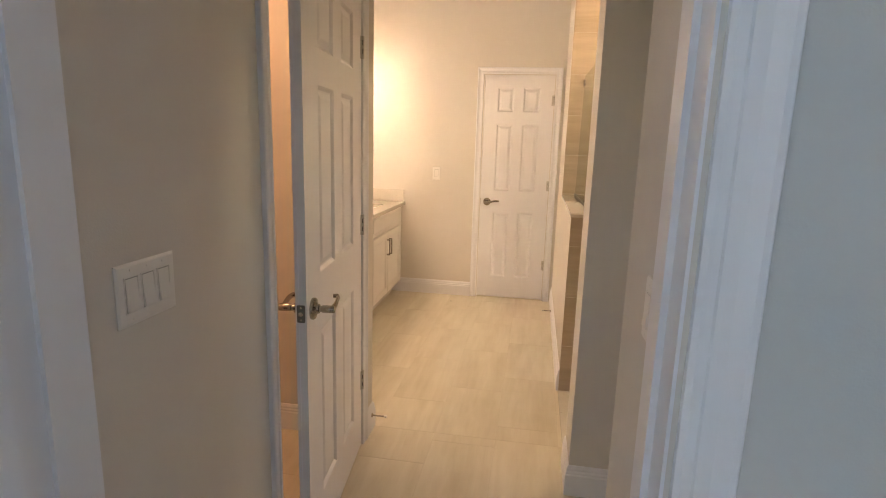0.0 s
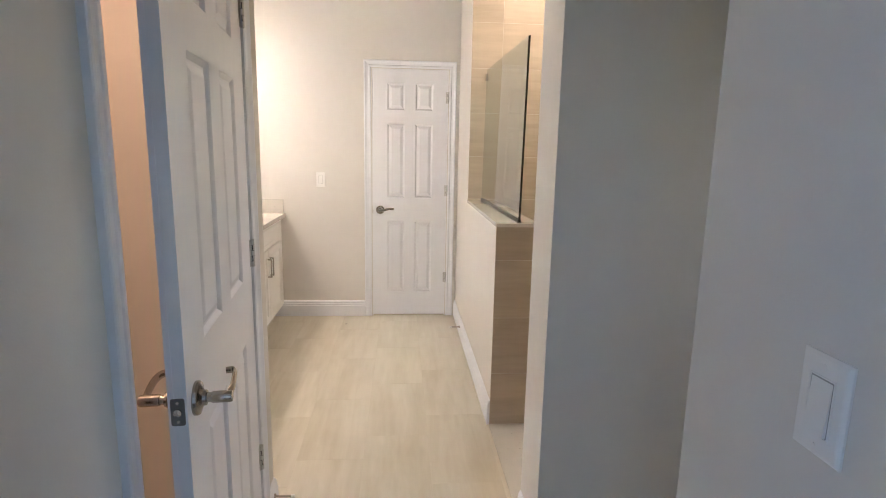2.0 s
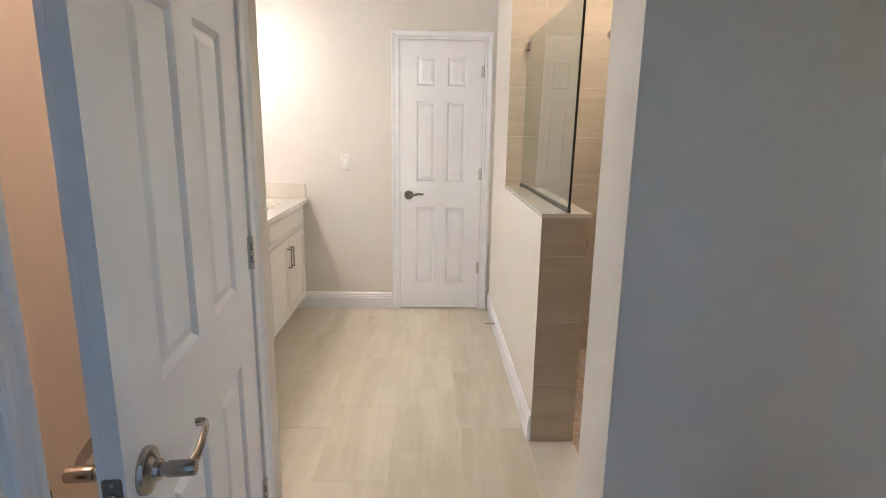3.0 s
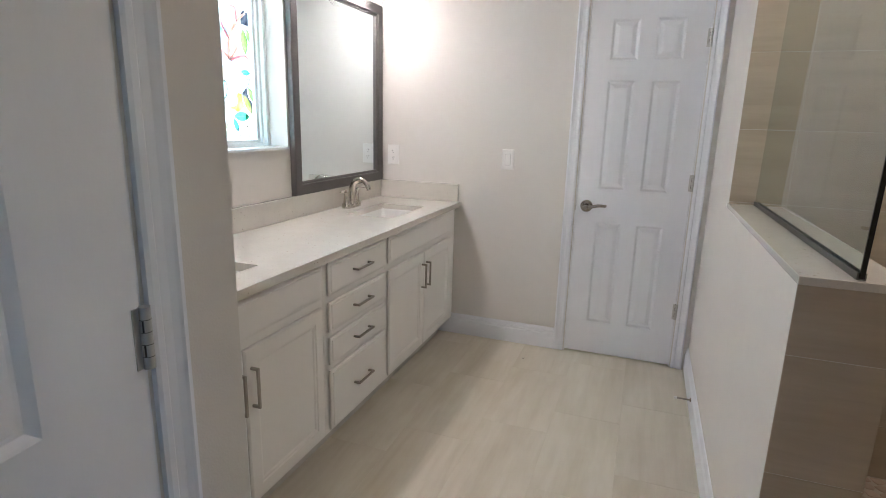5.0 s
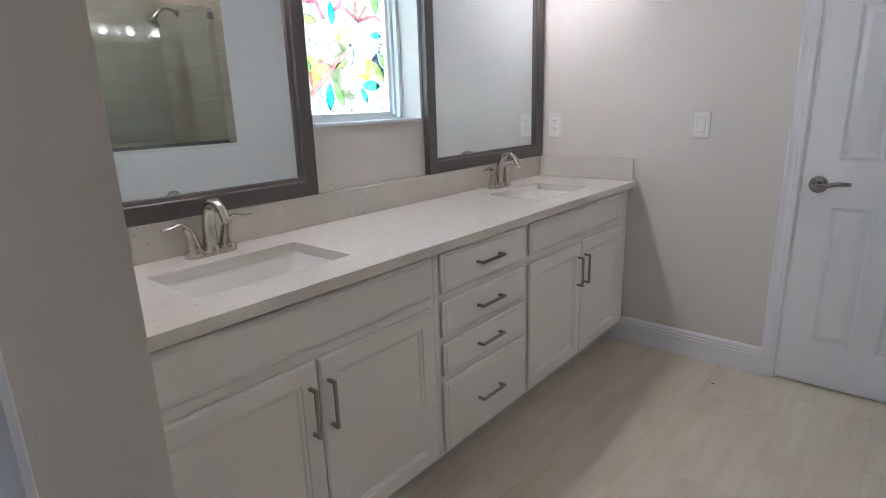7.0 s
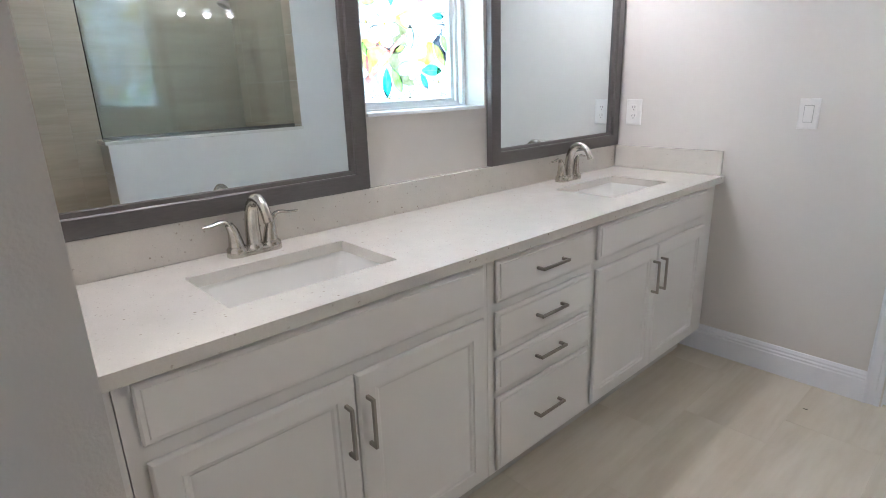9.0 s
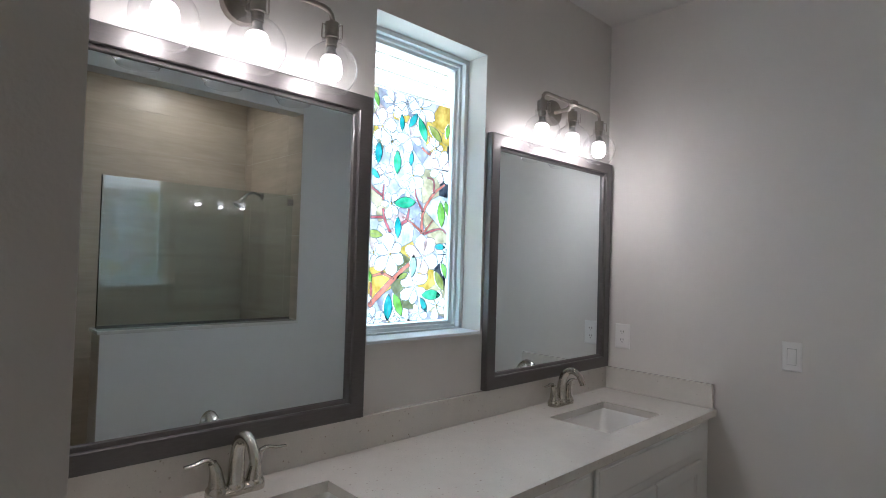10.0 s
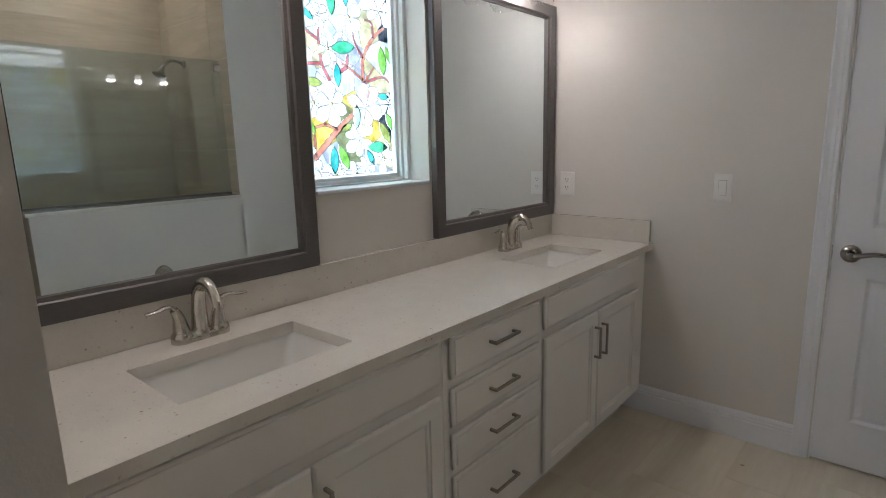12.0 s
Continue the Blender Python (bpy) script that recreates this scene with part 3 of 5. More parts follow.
def panel_door(label, width, height, thick, at, knob_x, lever_toward, hinge_x, group=""):
    """Six-panel moulded door: local x across, y from 0 (front face) to thick, z up."""
    d = thing("door_" + str(len([o for o in bpy.data.objects if o.name.startswith("door_")]) + 1), label, "door", at, group, "structure")
    st, mu = 0.118 * width / 0.61, 0.085 * width / 0.61
    pw = (width - 2 * st - mu) / 2
    cols = [(st, st + pw), (st + pw + mu, width - st)]
    rows = [(0.20, 0.812), (1.008, 1.606), (1.715, 1.925)]
    cells = [(a, b, c, e) for a, b in cols for c, e in rows]
    us = [0, width] + [v for c in cols for v in c]
    vs = [0, height] + [v for r in rows for v in r]
    dep = 0.011
    flat = axes((0, 0, 0), (1, 0, 0), (0, 0, 1), (0, 1, 0))
    part("core", box((0.001, dep, 0.001), (width - 0.001, thick - dep, height - 0.001)), DOOR, d)
    for w0, w1, name in ((0, dep, "front_skin"), (thick - dep, thick, "back_skin")):
        part(name, grid_solid(us, vs, cells, w0, w1, flat), DOOR, d)
    for y0, sgn in ((dep, -1), (thick - dep, 1)):
        m = axes((0, y0, 0), (1, 0, 0), (0, 0, 1), (0, sgn, 0))
        for c in cells:
            bm = rect_frustum(bmesh.new(), *c, [(0.0, dep * 0.98), (0.004, dep * 0.75), (0.012, 0.0015), (0.018, 0.0015), (0.036, dep * 0.72), (0.040, dep * 0.78)], m)
            part("panel", bm, DOOR, d)
    kx, kz = knob_x
    lever_set(d, (kx, 0, kz), -1, lever_toward, "satin nickel lever handle")
    lever_set(d, (kx, thick, kz), 1, lever_toward, "satin nickel lever handle")
    ex = 0 if kx < width / 2 else width
    lm = axes((ex, thick / 2, kz), (0, 1, 0), (0, 0, 1), (-1 if ex == 0 else 1, 0, 0))
    bm, rings = bmesh.new(), []
    for inset, h in ((0, 0.0), (0, 0.0012), (0.0008, 0.0018)):
        pts = []
        for cx, cz, a0 in ((0.0085, 0.0235, 0), (-0.0085, 0.0235, 90), (-0.0085, -0.0235, 180), (0.0085, -0.0235, 270)):
            for q in range(4):
                a = radians(a0 + 30 * q)
                pts.append(bm.verts.new(lm @ Vector((cx + (0.0045 - inset) * math.cos(a), cz + (0.0045 - inset) * math.sin(a), h))))
        rings.append(pts)
    for p, q in zip(rings, rings[1:]):
        for i in range(16):
            bm.faces.new([p[i], p[(i + 1) % 16], q[(i + 1) % 16], q[i]])
    bm.faces.new(rings[-1])
    lat = part("latch_plate", bm, LATCH, d, "dark nickel latch plate")
    part("latch_bolt", lathe([(0.0, 0.0), (0.0075, 0.0), (0.0075, 0.006), (0.003, 0.010), (0, 0.010)], 14, lm), NICKEL, lat, "", True)
    for e in (-1, 1):
        part("screw", lathe([(0, 0.0016), (0.0034, 0.0018), (0.0030, 0.0026), (0, 0.0028)], 10, lm @ pose(0, e * 0.0195, 0)), NICKEL, lat, "", True)
    s = -1 if hinge_x == 0 else 1
    for hz in (0.33, 1.07, 1.82):
        hinge(d, hinge_x + s * 0.004, -0.005, hz, (-s * 0.002 - 0.016 if s > 0 else 0.002, 0.003, 0.0 if s > 0 else 0.018, 0.0055))
    return d


panel_door("closed white six-panel door in the end wall", 0.606, 2.030, 0.035, pose(1.288, 0.004, 0.010), (0.060, 0.905), 1, 0.606)
# toilet closet door, hinged at its far edge, ajar into the hall; its front face looks at the hall
panel_door("white six-panel toilet closet door standing ajar", 0.802, 2.030, 0.035,
           pose(1.026, -2.752, 0.010, 0, 0, -90 + 6.1) @ pose(0, 0, 0, 0, 0, 180) @ pose(-0.802, 0, 0), (0.060, 0.912), 1, 0.802)
# entry door, hinged at the left jamb and swung back into the bedroom
panel_door("white six-panel entry door swung open into the bedroom", 0.776, 2.030, 0.035,
           pose(ED[0] + 0.004, Y_ENT0 - 0.024, 0.010, 0, 0, -91) @ pose(0.003, 0.006, 0), (0.706, 0.92), -1, 0.0)

def strike(label, a, b):
    """Strike plate let into a jamb, with its dark latch hole."""
    k = thing("strike_plate", label, "strike plate")
    part("plate", box(a, b, 0.0005), SATIN, k)
    c = [(p + q) / 2 for p, q in zip(a, b)]
    h = [max(0.006, (q - p) * 0.22) if i < 2 else 0.014 for i, (p, q) in enumerate(zip(a, b))]
    part("latch_hole", box([p - q for p, q in zip(c, h)], [p + q for p, q in zip(c, h)]), SLOT, k)


strike("satin nickel strike plate on the closet door jamb", (XL - 0.030, CD[0] + 0.0041, 0.88), (XL + 0.003, CD[0] + 0.0056, 0.945))
strike("satin nickel strike plate beside the end door", (FD[0] + 0.002, -0.003, 0.885), (FD[0] + 0.0035, 0.03, 0.945))

# ---- things on the walls
# Grey that puts the shade round each rocker into a thin plate.
GAP_SHADE = material("plate_gap_shade", (0.40, 0.395, 0.38), 0.7)


def rocker_switch(label, gangs, m):
    """Wall plate with rockers: local u across, v up, w out of the wall, middle at the origin."""
    w = (0.073, 0.122, 0.168)[gangs - 1]
    s = thing("light_switch", label, "switch", m)
    part("plate", rect_frustum(bmesh.new(), -w / 2, w / 2, -0.061, 0.061, [(0, 0), (0, 0.003), (0.004, 0.006), (0.006, 0.0065)], Matrix.Identity(4)), PLASTIC, s)
    for g in range(gangs):
        c = (g - (gangs - 1) / 2) * 0.046
        part("rocker_frame", sweep([(0, 0.0062), (0, 0.0078), (-0.0018, 0.0078), (-0.0018, 0.0062)], [(c - 0.0178, -0.0345), (c + 0.0178, -0.0345), (c + 0.0178, 0.0345), (c - 0.0178, 0.0345)], True), PLASTIC, s)
        part("gap_shade", box((c - 0.0172, -0.0338, 0.006), (c + 0.0172, 0.0338, 0.0067)), GAP_SHADE, s)
        bm = bmesh.new()
        v = [bm.verts.new(p) for p in ((c - 0.0155, -0.032, 0.006), (c + 0.0155, -0.032, 0.006), (c + 0.0155, 0.032, 0.006), (c - 0.0155, 0.032, 0.006),
                                       (c - 0.0155, -0.032, 0.0115), (c + 0.0155, -0.032, 0.0115), (c + 0.0155, 0.0, 0.0085), (c - 0.0155, 0.0, 0.0085), (c + 0.0155, 0.032, 0.0072), (c - 0.0155, 0.032, 0.0072))]
        for f in ((0, 1, 5, 4), (4, 5, 6, 7), (7, 6, 8, 9), (3, 2, 8, 9), (0, 4, 7, 9, 3), (1, 2, 8, 6, 5)):
            bm.faces.new([v[i] for i in f])
        part("rocker", bm, PLASTIC, s)
        for sz in (-0.048, 0.048):
            part("screw", lathe([(0, 0.0062), (0.003, 0.0062), (0.0026, 0.0074), (0, 0.0076)], 10, pose(c, sz, 0)), PLASTIC, s)
    return s


ON_FAR = lambda x, z: axes((x, 0, z), (1, 0, 0), (0, 0, 1), (0, -1, 0))
rocker_switch("white single rocker light switch on the end wall", 1, ON_FAR(0.865, 1.160))
rocker_switch("white single rocker switch on the hall wall", 1, axes((XS, -4.015, 1.150), (0, -1, 0), (0, 0, 1), (-1, 0, 0)))
rocker_switch("white three-gang rocker switch beside the closet door", 3, axes((XL, -4.122, 1.150), (0, 1, 0), (0, 0, 1), (1, 0, 0)))


def outlet(m):
    o = thing("electrical_outlet", "white duplex outlet on the end wall above the backsplash", "outlet", m)
    part("plate", rect_frustum(bmesh.new(), -0.04, 0.04, -0.063, 0.063, [(0, 0), (0, 0.003), (0.004, 0.006), (0.006, 0.0065)], Matrix.Identity(4)), PLASTIC, o)
    for c in (-0.0205, 0.0205):
        r = part("receptacle", box((-0.0165, c - 0.0155, 0.006), (0.0165, c + 0.0155, 0.0085), 0.001), PLASTIC, o)
        bm = bmesh.new()
        for sx in (-0.0065, 0.0065):
            box((sx - 0.0012, c - 0.001, 0.0083), (sx + 0.0012, c + 0.008, 0.0090), 0, 2, bm)
        box((-0.002, c - 0.011, 0.0083), (0.002, c - 0.007, 0.0090), 0, 2, bm)
        part("slot", bm, SLOT, r)
    part("screw", lathe([(0, 0.0062), (0.003, 0.0062), (0.0026, 0.0074), (0, 0.0076)], 10), PLASTIC, o)


outlet(ON_FAR(0.103, 1.157))


def door_stop(label, m):
    """Rigid door stop: flange, rod and rubber tip along local z."""
    s = thing("door_stop", label, "door stop", m, "door stops on the baseboards")
    part("flange", lathe([(0, 0), (0.011, 0), (0.010, 0.004), (0.005, 0.007), (0, 0.007)], 16), SATIN, s, "", True)
    part("rod", lathe([(0.0042, 0.006), (0.0042, 0.066), (0, 0.066)], 12), SATIN, s, "", True)
    part("rubber_tip", lathe([(0.0065, 0.064), (0.0070, 0.074), (0.0055, 0.078), (0, 0.078)], 14), PLASTIC, s, "white rubber tip", True)


door_stop("nickel door stop on the pier baseboard", pose(XL + 0.013, -2.605, 0.085, 0, 90, 0))
door_stop("nickel door stop on the half wall baseboard", pose(XR - 0.013, -0.545, 0.075, 0, -90, 0))

scrap = thing("floor_scrap", "tiny dark curled scrap lying on the floor tiles", "scrap")
part("sliver", tube(curve([(1.069, -0.237, 0.0008), (1.074, -0.234, 0.0016), (1.081, -0.233, 0.0012), (1.085, -0.230, 0.0030)], 4), [0.0007 + 0.0008 * math.sin(math.pi * i / 12) for i in range(13)], 8), SLOT, scrap, "", True)

# ---- vanity
FACE, FRONT = 0.535, 0.554
CTOP, CBOT = 0.881, 0.850


def front_panel(name, y0, y1, z0, z1, parent, flat_front=False):
    """Overlay door or drawer front, facing +x, with a routed edge; doors have a recessed field."""
    m = axes((FACE, 0, 0), (0, 1, 0), (0, 0, 1), (1, 0, 0))
    t = FRONT - FACE
    if flat_front:
        steps = [(0.007, 0), (0.007, 0.0055), (0, 0.0055), (0, t - 0.007), (0.004, t - 0.004), (0.012, t - 0.003), (0.014, t), (0.03, t)]
    else:
        steps = [(0.007, 0), (0.007, 0.0055), (0, 0.0055), (0, t - 0.006), (0.005, t - 0.001), (0.007, t), (0.050, t), (0.053, t - 0.004), (0.060, t - 0.005), (0.066, t - 0.009), (0.075, t - 0.009)]
    return part(name, rect_frustum(bmesh.new(), y0, y1, z0, z1, steps, m), CAB, parent)


def pull(parent, y, z, length, upright):
    """Square bar pull with two posts."""
    x0, x1, s = FRONT - 0.001, FRONT + 0.030, 0.0045
    h = length / 2
    bm = bmesh.new()
    if upright:
        box((x1 - 0.009, y - s, z - h), (x1, y + s, z + h), 0.0012, 1, bm)
        for e in (-1, 1):
            box((x0, y - s, z + e * (h - s) - s), (x1 - 0.008, y + s, z + e * (h - s) + s), 0.0008, 1, bm)
    else:
        box((x1 - 0.009, y - h, z - s), (x1, y + h, z + s), 0.0012, 1, bm)
        for e in (-1, 1):
            box((x0, y + e * (h - s) - s, z - s), (x1 - 0.008, y + e * (h - s) + s, z + s), 0.0008, 1, bm)
    part("handle", bm, SATIN, parent, "satin nickel bar pull")


def cabinet(name, label, y0, y1, group):
    c = thing(name, label, "vanity cabinet", None, group)
    bm = box((0.005, y0, 0.11), (FACE - 0.02, y0 + 0.018, 0.849))
    box((0.005, y1 - 0.018, 0.11), (FACE - 0.02, y1, 0.849), 0, 2, bm)
    box((0.005, y0 + 0.018, 0.11), (FACE - 0.02, y1 - 0.018, 0.128), 0, 2, bm)
    part("body", bm, CAB, c)
    part("face_frame", box((FACE - 0.02, y0, 0.11), (FACE, y1, 0.849), 0.001), CAB, c)
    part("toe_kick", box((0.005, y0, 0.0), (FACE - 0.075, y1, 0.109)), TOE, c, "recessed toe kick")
    return c


GROUP = "base cabinets under the vanity top"
left = cabinet("sink_cabinet", "white painted sink base cabinet with two doors and bar pulls", -2.490, -1.545, GROUP)
part("filler_strip", box((FACE - 0.02, Y_PIER + 0.001, 0.11), (FACE - 0.001, -2.4915, 0.849), 0.001), CAB, left)
front_panel("false_front", -2.461, -1.570, 0.709, 0.837, left, True)
for a, b, hy in ((-2.461, -2.0165, -2.046), (-2.0115, -1.570, -1.986)):
    pull(front_panel("cabinet_door", a, b, 0.128, 0.674, left), hy, 0.543, 0.138, True)
mid = cabinet("drawer_cabinet", "white painted bank of four drawers with bar pulls", -1.544, -1.008, GROUP)
for z0, z1 in ((0.705, 0.837), (0.553, 0.676), (0.414, 0.529), (0.126, 0.389)):
    pull(front_panel("drawer_front", -1.519, -1.026, z0, z1, mid, True), -1.272, (z0 + z1) / 2, 0.138, False)
right = cabinet("sink_cabinet", "white painted sink base cabinet beside the end wall", -1.007, -0.058, GROUP)
part("filler_strip", box((FACE - 0.02, -0.0565, 0.11), (FACE - 0.001, -0.002, 0.849), 0.001), CAB, right)
front_panel("false_front", -0.989, -0.113, 0.709, 0.837, right, True)
for a, b, hy in ((-0.989, -0.5535, -0.583), (-0.5485, -0.113, -0.519)):
    pull(front_panel("cabinet_door", a, b, 0.128, 0.673, right), hy, 0.543, 0.138, True)

SINKS = [(0.166, 0.440, -2.238, -1.785), (0.174, 0.448, -0.735, -0.300)]


def vanity_top():
    t = thing("bathroom_countertop", "speckled off-white quartz vanity top with two sink cutouts", "countertop")
    us = [0.001, 0.572] + [v for s in SINKS for v in s[:2]]
    vs = [Y_PIER + 0.002, -0.001] + [v for s in SINKS for v in s[2:]]
    bm = grid_solid(us, vs, SINKS, CBOT, CTOP)
    es = [e for e in bm.edges if len(e.link_faces) == 2 and e.calc_face_angle(0) > 1 and e.verts[0].co.z > CTOP - 0.001 and e.verts[1].co.z > CTOP - 0.001]
    bmesh.ops.bevel(bm, geom=es, offset=0.0025, segments=2, affect="EDGES", profile=0.5)
    part("slab", bm, QUARTZ, t)
    part("backsplash", box((0.001, Y_PIER + 0.002, CTOP + 0.0005), (0.021, -0.001, 0.991), 0.0018), QUARTZ, t, "quartz backsplash")
    part("side_splash", box((0.0215, -0.021, CTOP + 0.0005), (0.558, -0.001, 0.991), 0.0018), QUARTZ, t, "quartz side splash at the end wall")


vanity_top()


def sink(s):
    """Undermount rectangular basin with sloping ends."""
    x0, x1, y0, y1 = s
    o = thing("undermount_sink", "white ceramic rectangular undermount sink", "sink", None, "vanity sinks")
    bm, rings = bmesh.new(), []

    def ring(ix, iy, z, r):
        pts = []
        for cx, cy, a0 in ((x1 - ix - r, y1 - iy - r, 0), (x0 + ix + r, y1 - iy - r, 90), (x0 + ix + r, y0 + iy + r, 180), (x1 - ix - r, y0 + iy + r, 270)):
            for k in range(5):
                a = radians(a0 + 22.5 * k)
                pts.append(bm.verts.new((cx + r * math.cos(a), cy + r * math.sin(a), z)))
        rings.append(pts)

    ring(-0.02, -0.02, 0.690, 0.03)
    ring(-0.02, -0.02, CBOT - 0.0005, 0.03)
    ring(-0.004, -0.004, CBOT - 0.0005, 0.02)
    ring(0.002, 0.006, CBOT - 0.012, 0.022)
    ring(0.008, 0.030, 0.748, 0.035)
    ring(0.014, 0.042, 0.728, 0.042)
    ring(0.030, 0.062, 0.716, 0.04)
    ring(0.070, 0.120, 0.711, 0.03)
    ring(0.112, 0.192, 0.708, 0.02)
    for a, b in zip(rings, rings[1:]):
        for k in range(20):
            bm.faces.new([a[k], a[(k + 1) % 20], b[(k + 1) % 20], b[k]])
    bm.faces.new(rings[-1])
    bm.faces.new(rings[0])
    part("basin", bm, CERAMIC, o, "", True)
    drain = part("drain_ring", lathe([(0.0, 0.7085), (0.030, 0.7085), (0.031, 0.711), (0.024, 0.7125), (0.021, 0.711), (0.0, 0.711)], 24, pose((x0 + x1) / 2, (y0 + y1) / 2, 0)), NICKEL, o, "nickel drain ring", True)
    part("stopper", lathe([(0.0, 0.711), (0.018, 0.711), (0.017, 0.7155), (0.008, 0.717), (0, 0.717)], 20, pose((x0 + x1) / 2, (y0 + y1) / 2, 0)), NICKEL, drain, "", True)


for s in SINKS:
    sink(s)


def faucet():
    f = thing("faucet", "brushed nickel centerset faucet with two lever handles", "faucet", None, "vanity faucets")
    bm = bmesh.new()
    rings = []
    for s, z in ((0.0, 0.0), (0.0, 0.010), (0.003, 0.016), (0.010, 0.020)):
        rings.append([bm.verts.new(((0.027 - s) * math.cos(a), (0.052 if math.sin(a) > 0 else -0.052) + (0.027 - s) * math.sin(a), z)) for a in [2 * math.pi * (k + 0.5) / 24 for k in range(24)]])
    for a, b in zip(rings, rings[1:]):
        for k in range(24):
            bm.faces.new([a[k], a[(k + 1) % 24], b[(k + 1) % 24], b[k]])
    bm.faces.new(rings[0])
    bm.faces.new(rings[-1])
    for y, r in ((-0.050, 0.0290), (0.0, 0.0275), (0.050, 0.0290)):
        lathe([(r, 0.0005), (r, 0.012), (r - 0.001, 0.022), (r - 0.006, 0.028), (0, 0.028)], 24, pose(0.001, y, 0), bm)
    part("base", bm, NICKEL, f, "", True)
    pts = curve([(0, 0, 0.012), (0.002, 0, 0.05), (0.006, 0, 0.10), (0.022, 0, 0.142), (0.055, 0, 0.160), (0.088, 0, 0.148), (0.108, 0, 0.120), (0.114, 0, 0.104)])
    n = len(pts) - 1
    part("spout", tube(pts, [0.0235 - 0.0105 * min(1, 1.4 * i / n) for i in range(n + 1)], 18), NICKEL, f, "", True)
    for e in (-1, 1):
        horn = curve([(0, e * 0.049, 0.010), (0, e * 0.051, 0.040), (0.001, e * 0.055, 0.070), (0.002, e * 0.064, 0.092)], 6)
        h = part("handle", tube(horn, [0.0275 - 0.0165 * (i / (len(horn) - 1)) ** 0.7 for i in range(len(horn))], 20), NICKEL, f, "", True)
        blade = curve([(0.0015, e * 0.059, 0.084), (0.003, e * 0.070, 0.099), (0.006, e * 0.088, 0.1035), (0.009, e * 0.112, 0.099), (0.011, e * 0.138, 0.0985)], 5)
        part("lever", tube(blade, [0.0112 - 0.0055 * i / (len(blade) - 1) for i in range(len(blade))], 14, 0.55), NICKEL, h, "", True)
    f.matrix_basis = pose(0.078, -2.016, CTOP)
    return f


copy_thing(faucet(), pose(0.080, -0.514, CTOP))


def framed_mirror(label, y0, y1, z0, z1):
    m = thing("framed_mirror", label, "mirror", None, "mirrors above the vanity")
    prof = [(0, 0.002), (0, 0.030), (-0.004, 0.033), (-0.050, 0.033), (-0.053, 0.030), (-0.053, 0.022), (-0.064, 0.019), (-0.067, 0.012), (-0.067, 0.002)]
    w = axes((0, 0, 0), (0, 1, 0), (0, 0, 1), (1, 0, 0))
    part("frame", sweep([(-o, h) for o, h in prof], [(y0, z0), (y1, z0), (y1, z1), (y0, z1)], True, w), FRAME, m, "dark pewter stepped frame")
    part("glass", box((0.003, y0 + 0.06, z0 + 0.06), (0.011, y1 - 0.06, z1 - 0.06)), MIRROR, m, "clear mirror glass")


framed_mirror("dark pewter framed mirror over the first sink", -2.530, -1.573, 0.993, 2.052)
framed_mirror("dark pewter framed mirror beside the end wall", -0.972, -0.015, 0.993, 2.052)


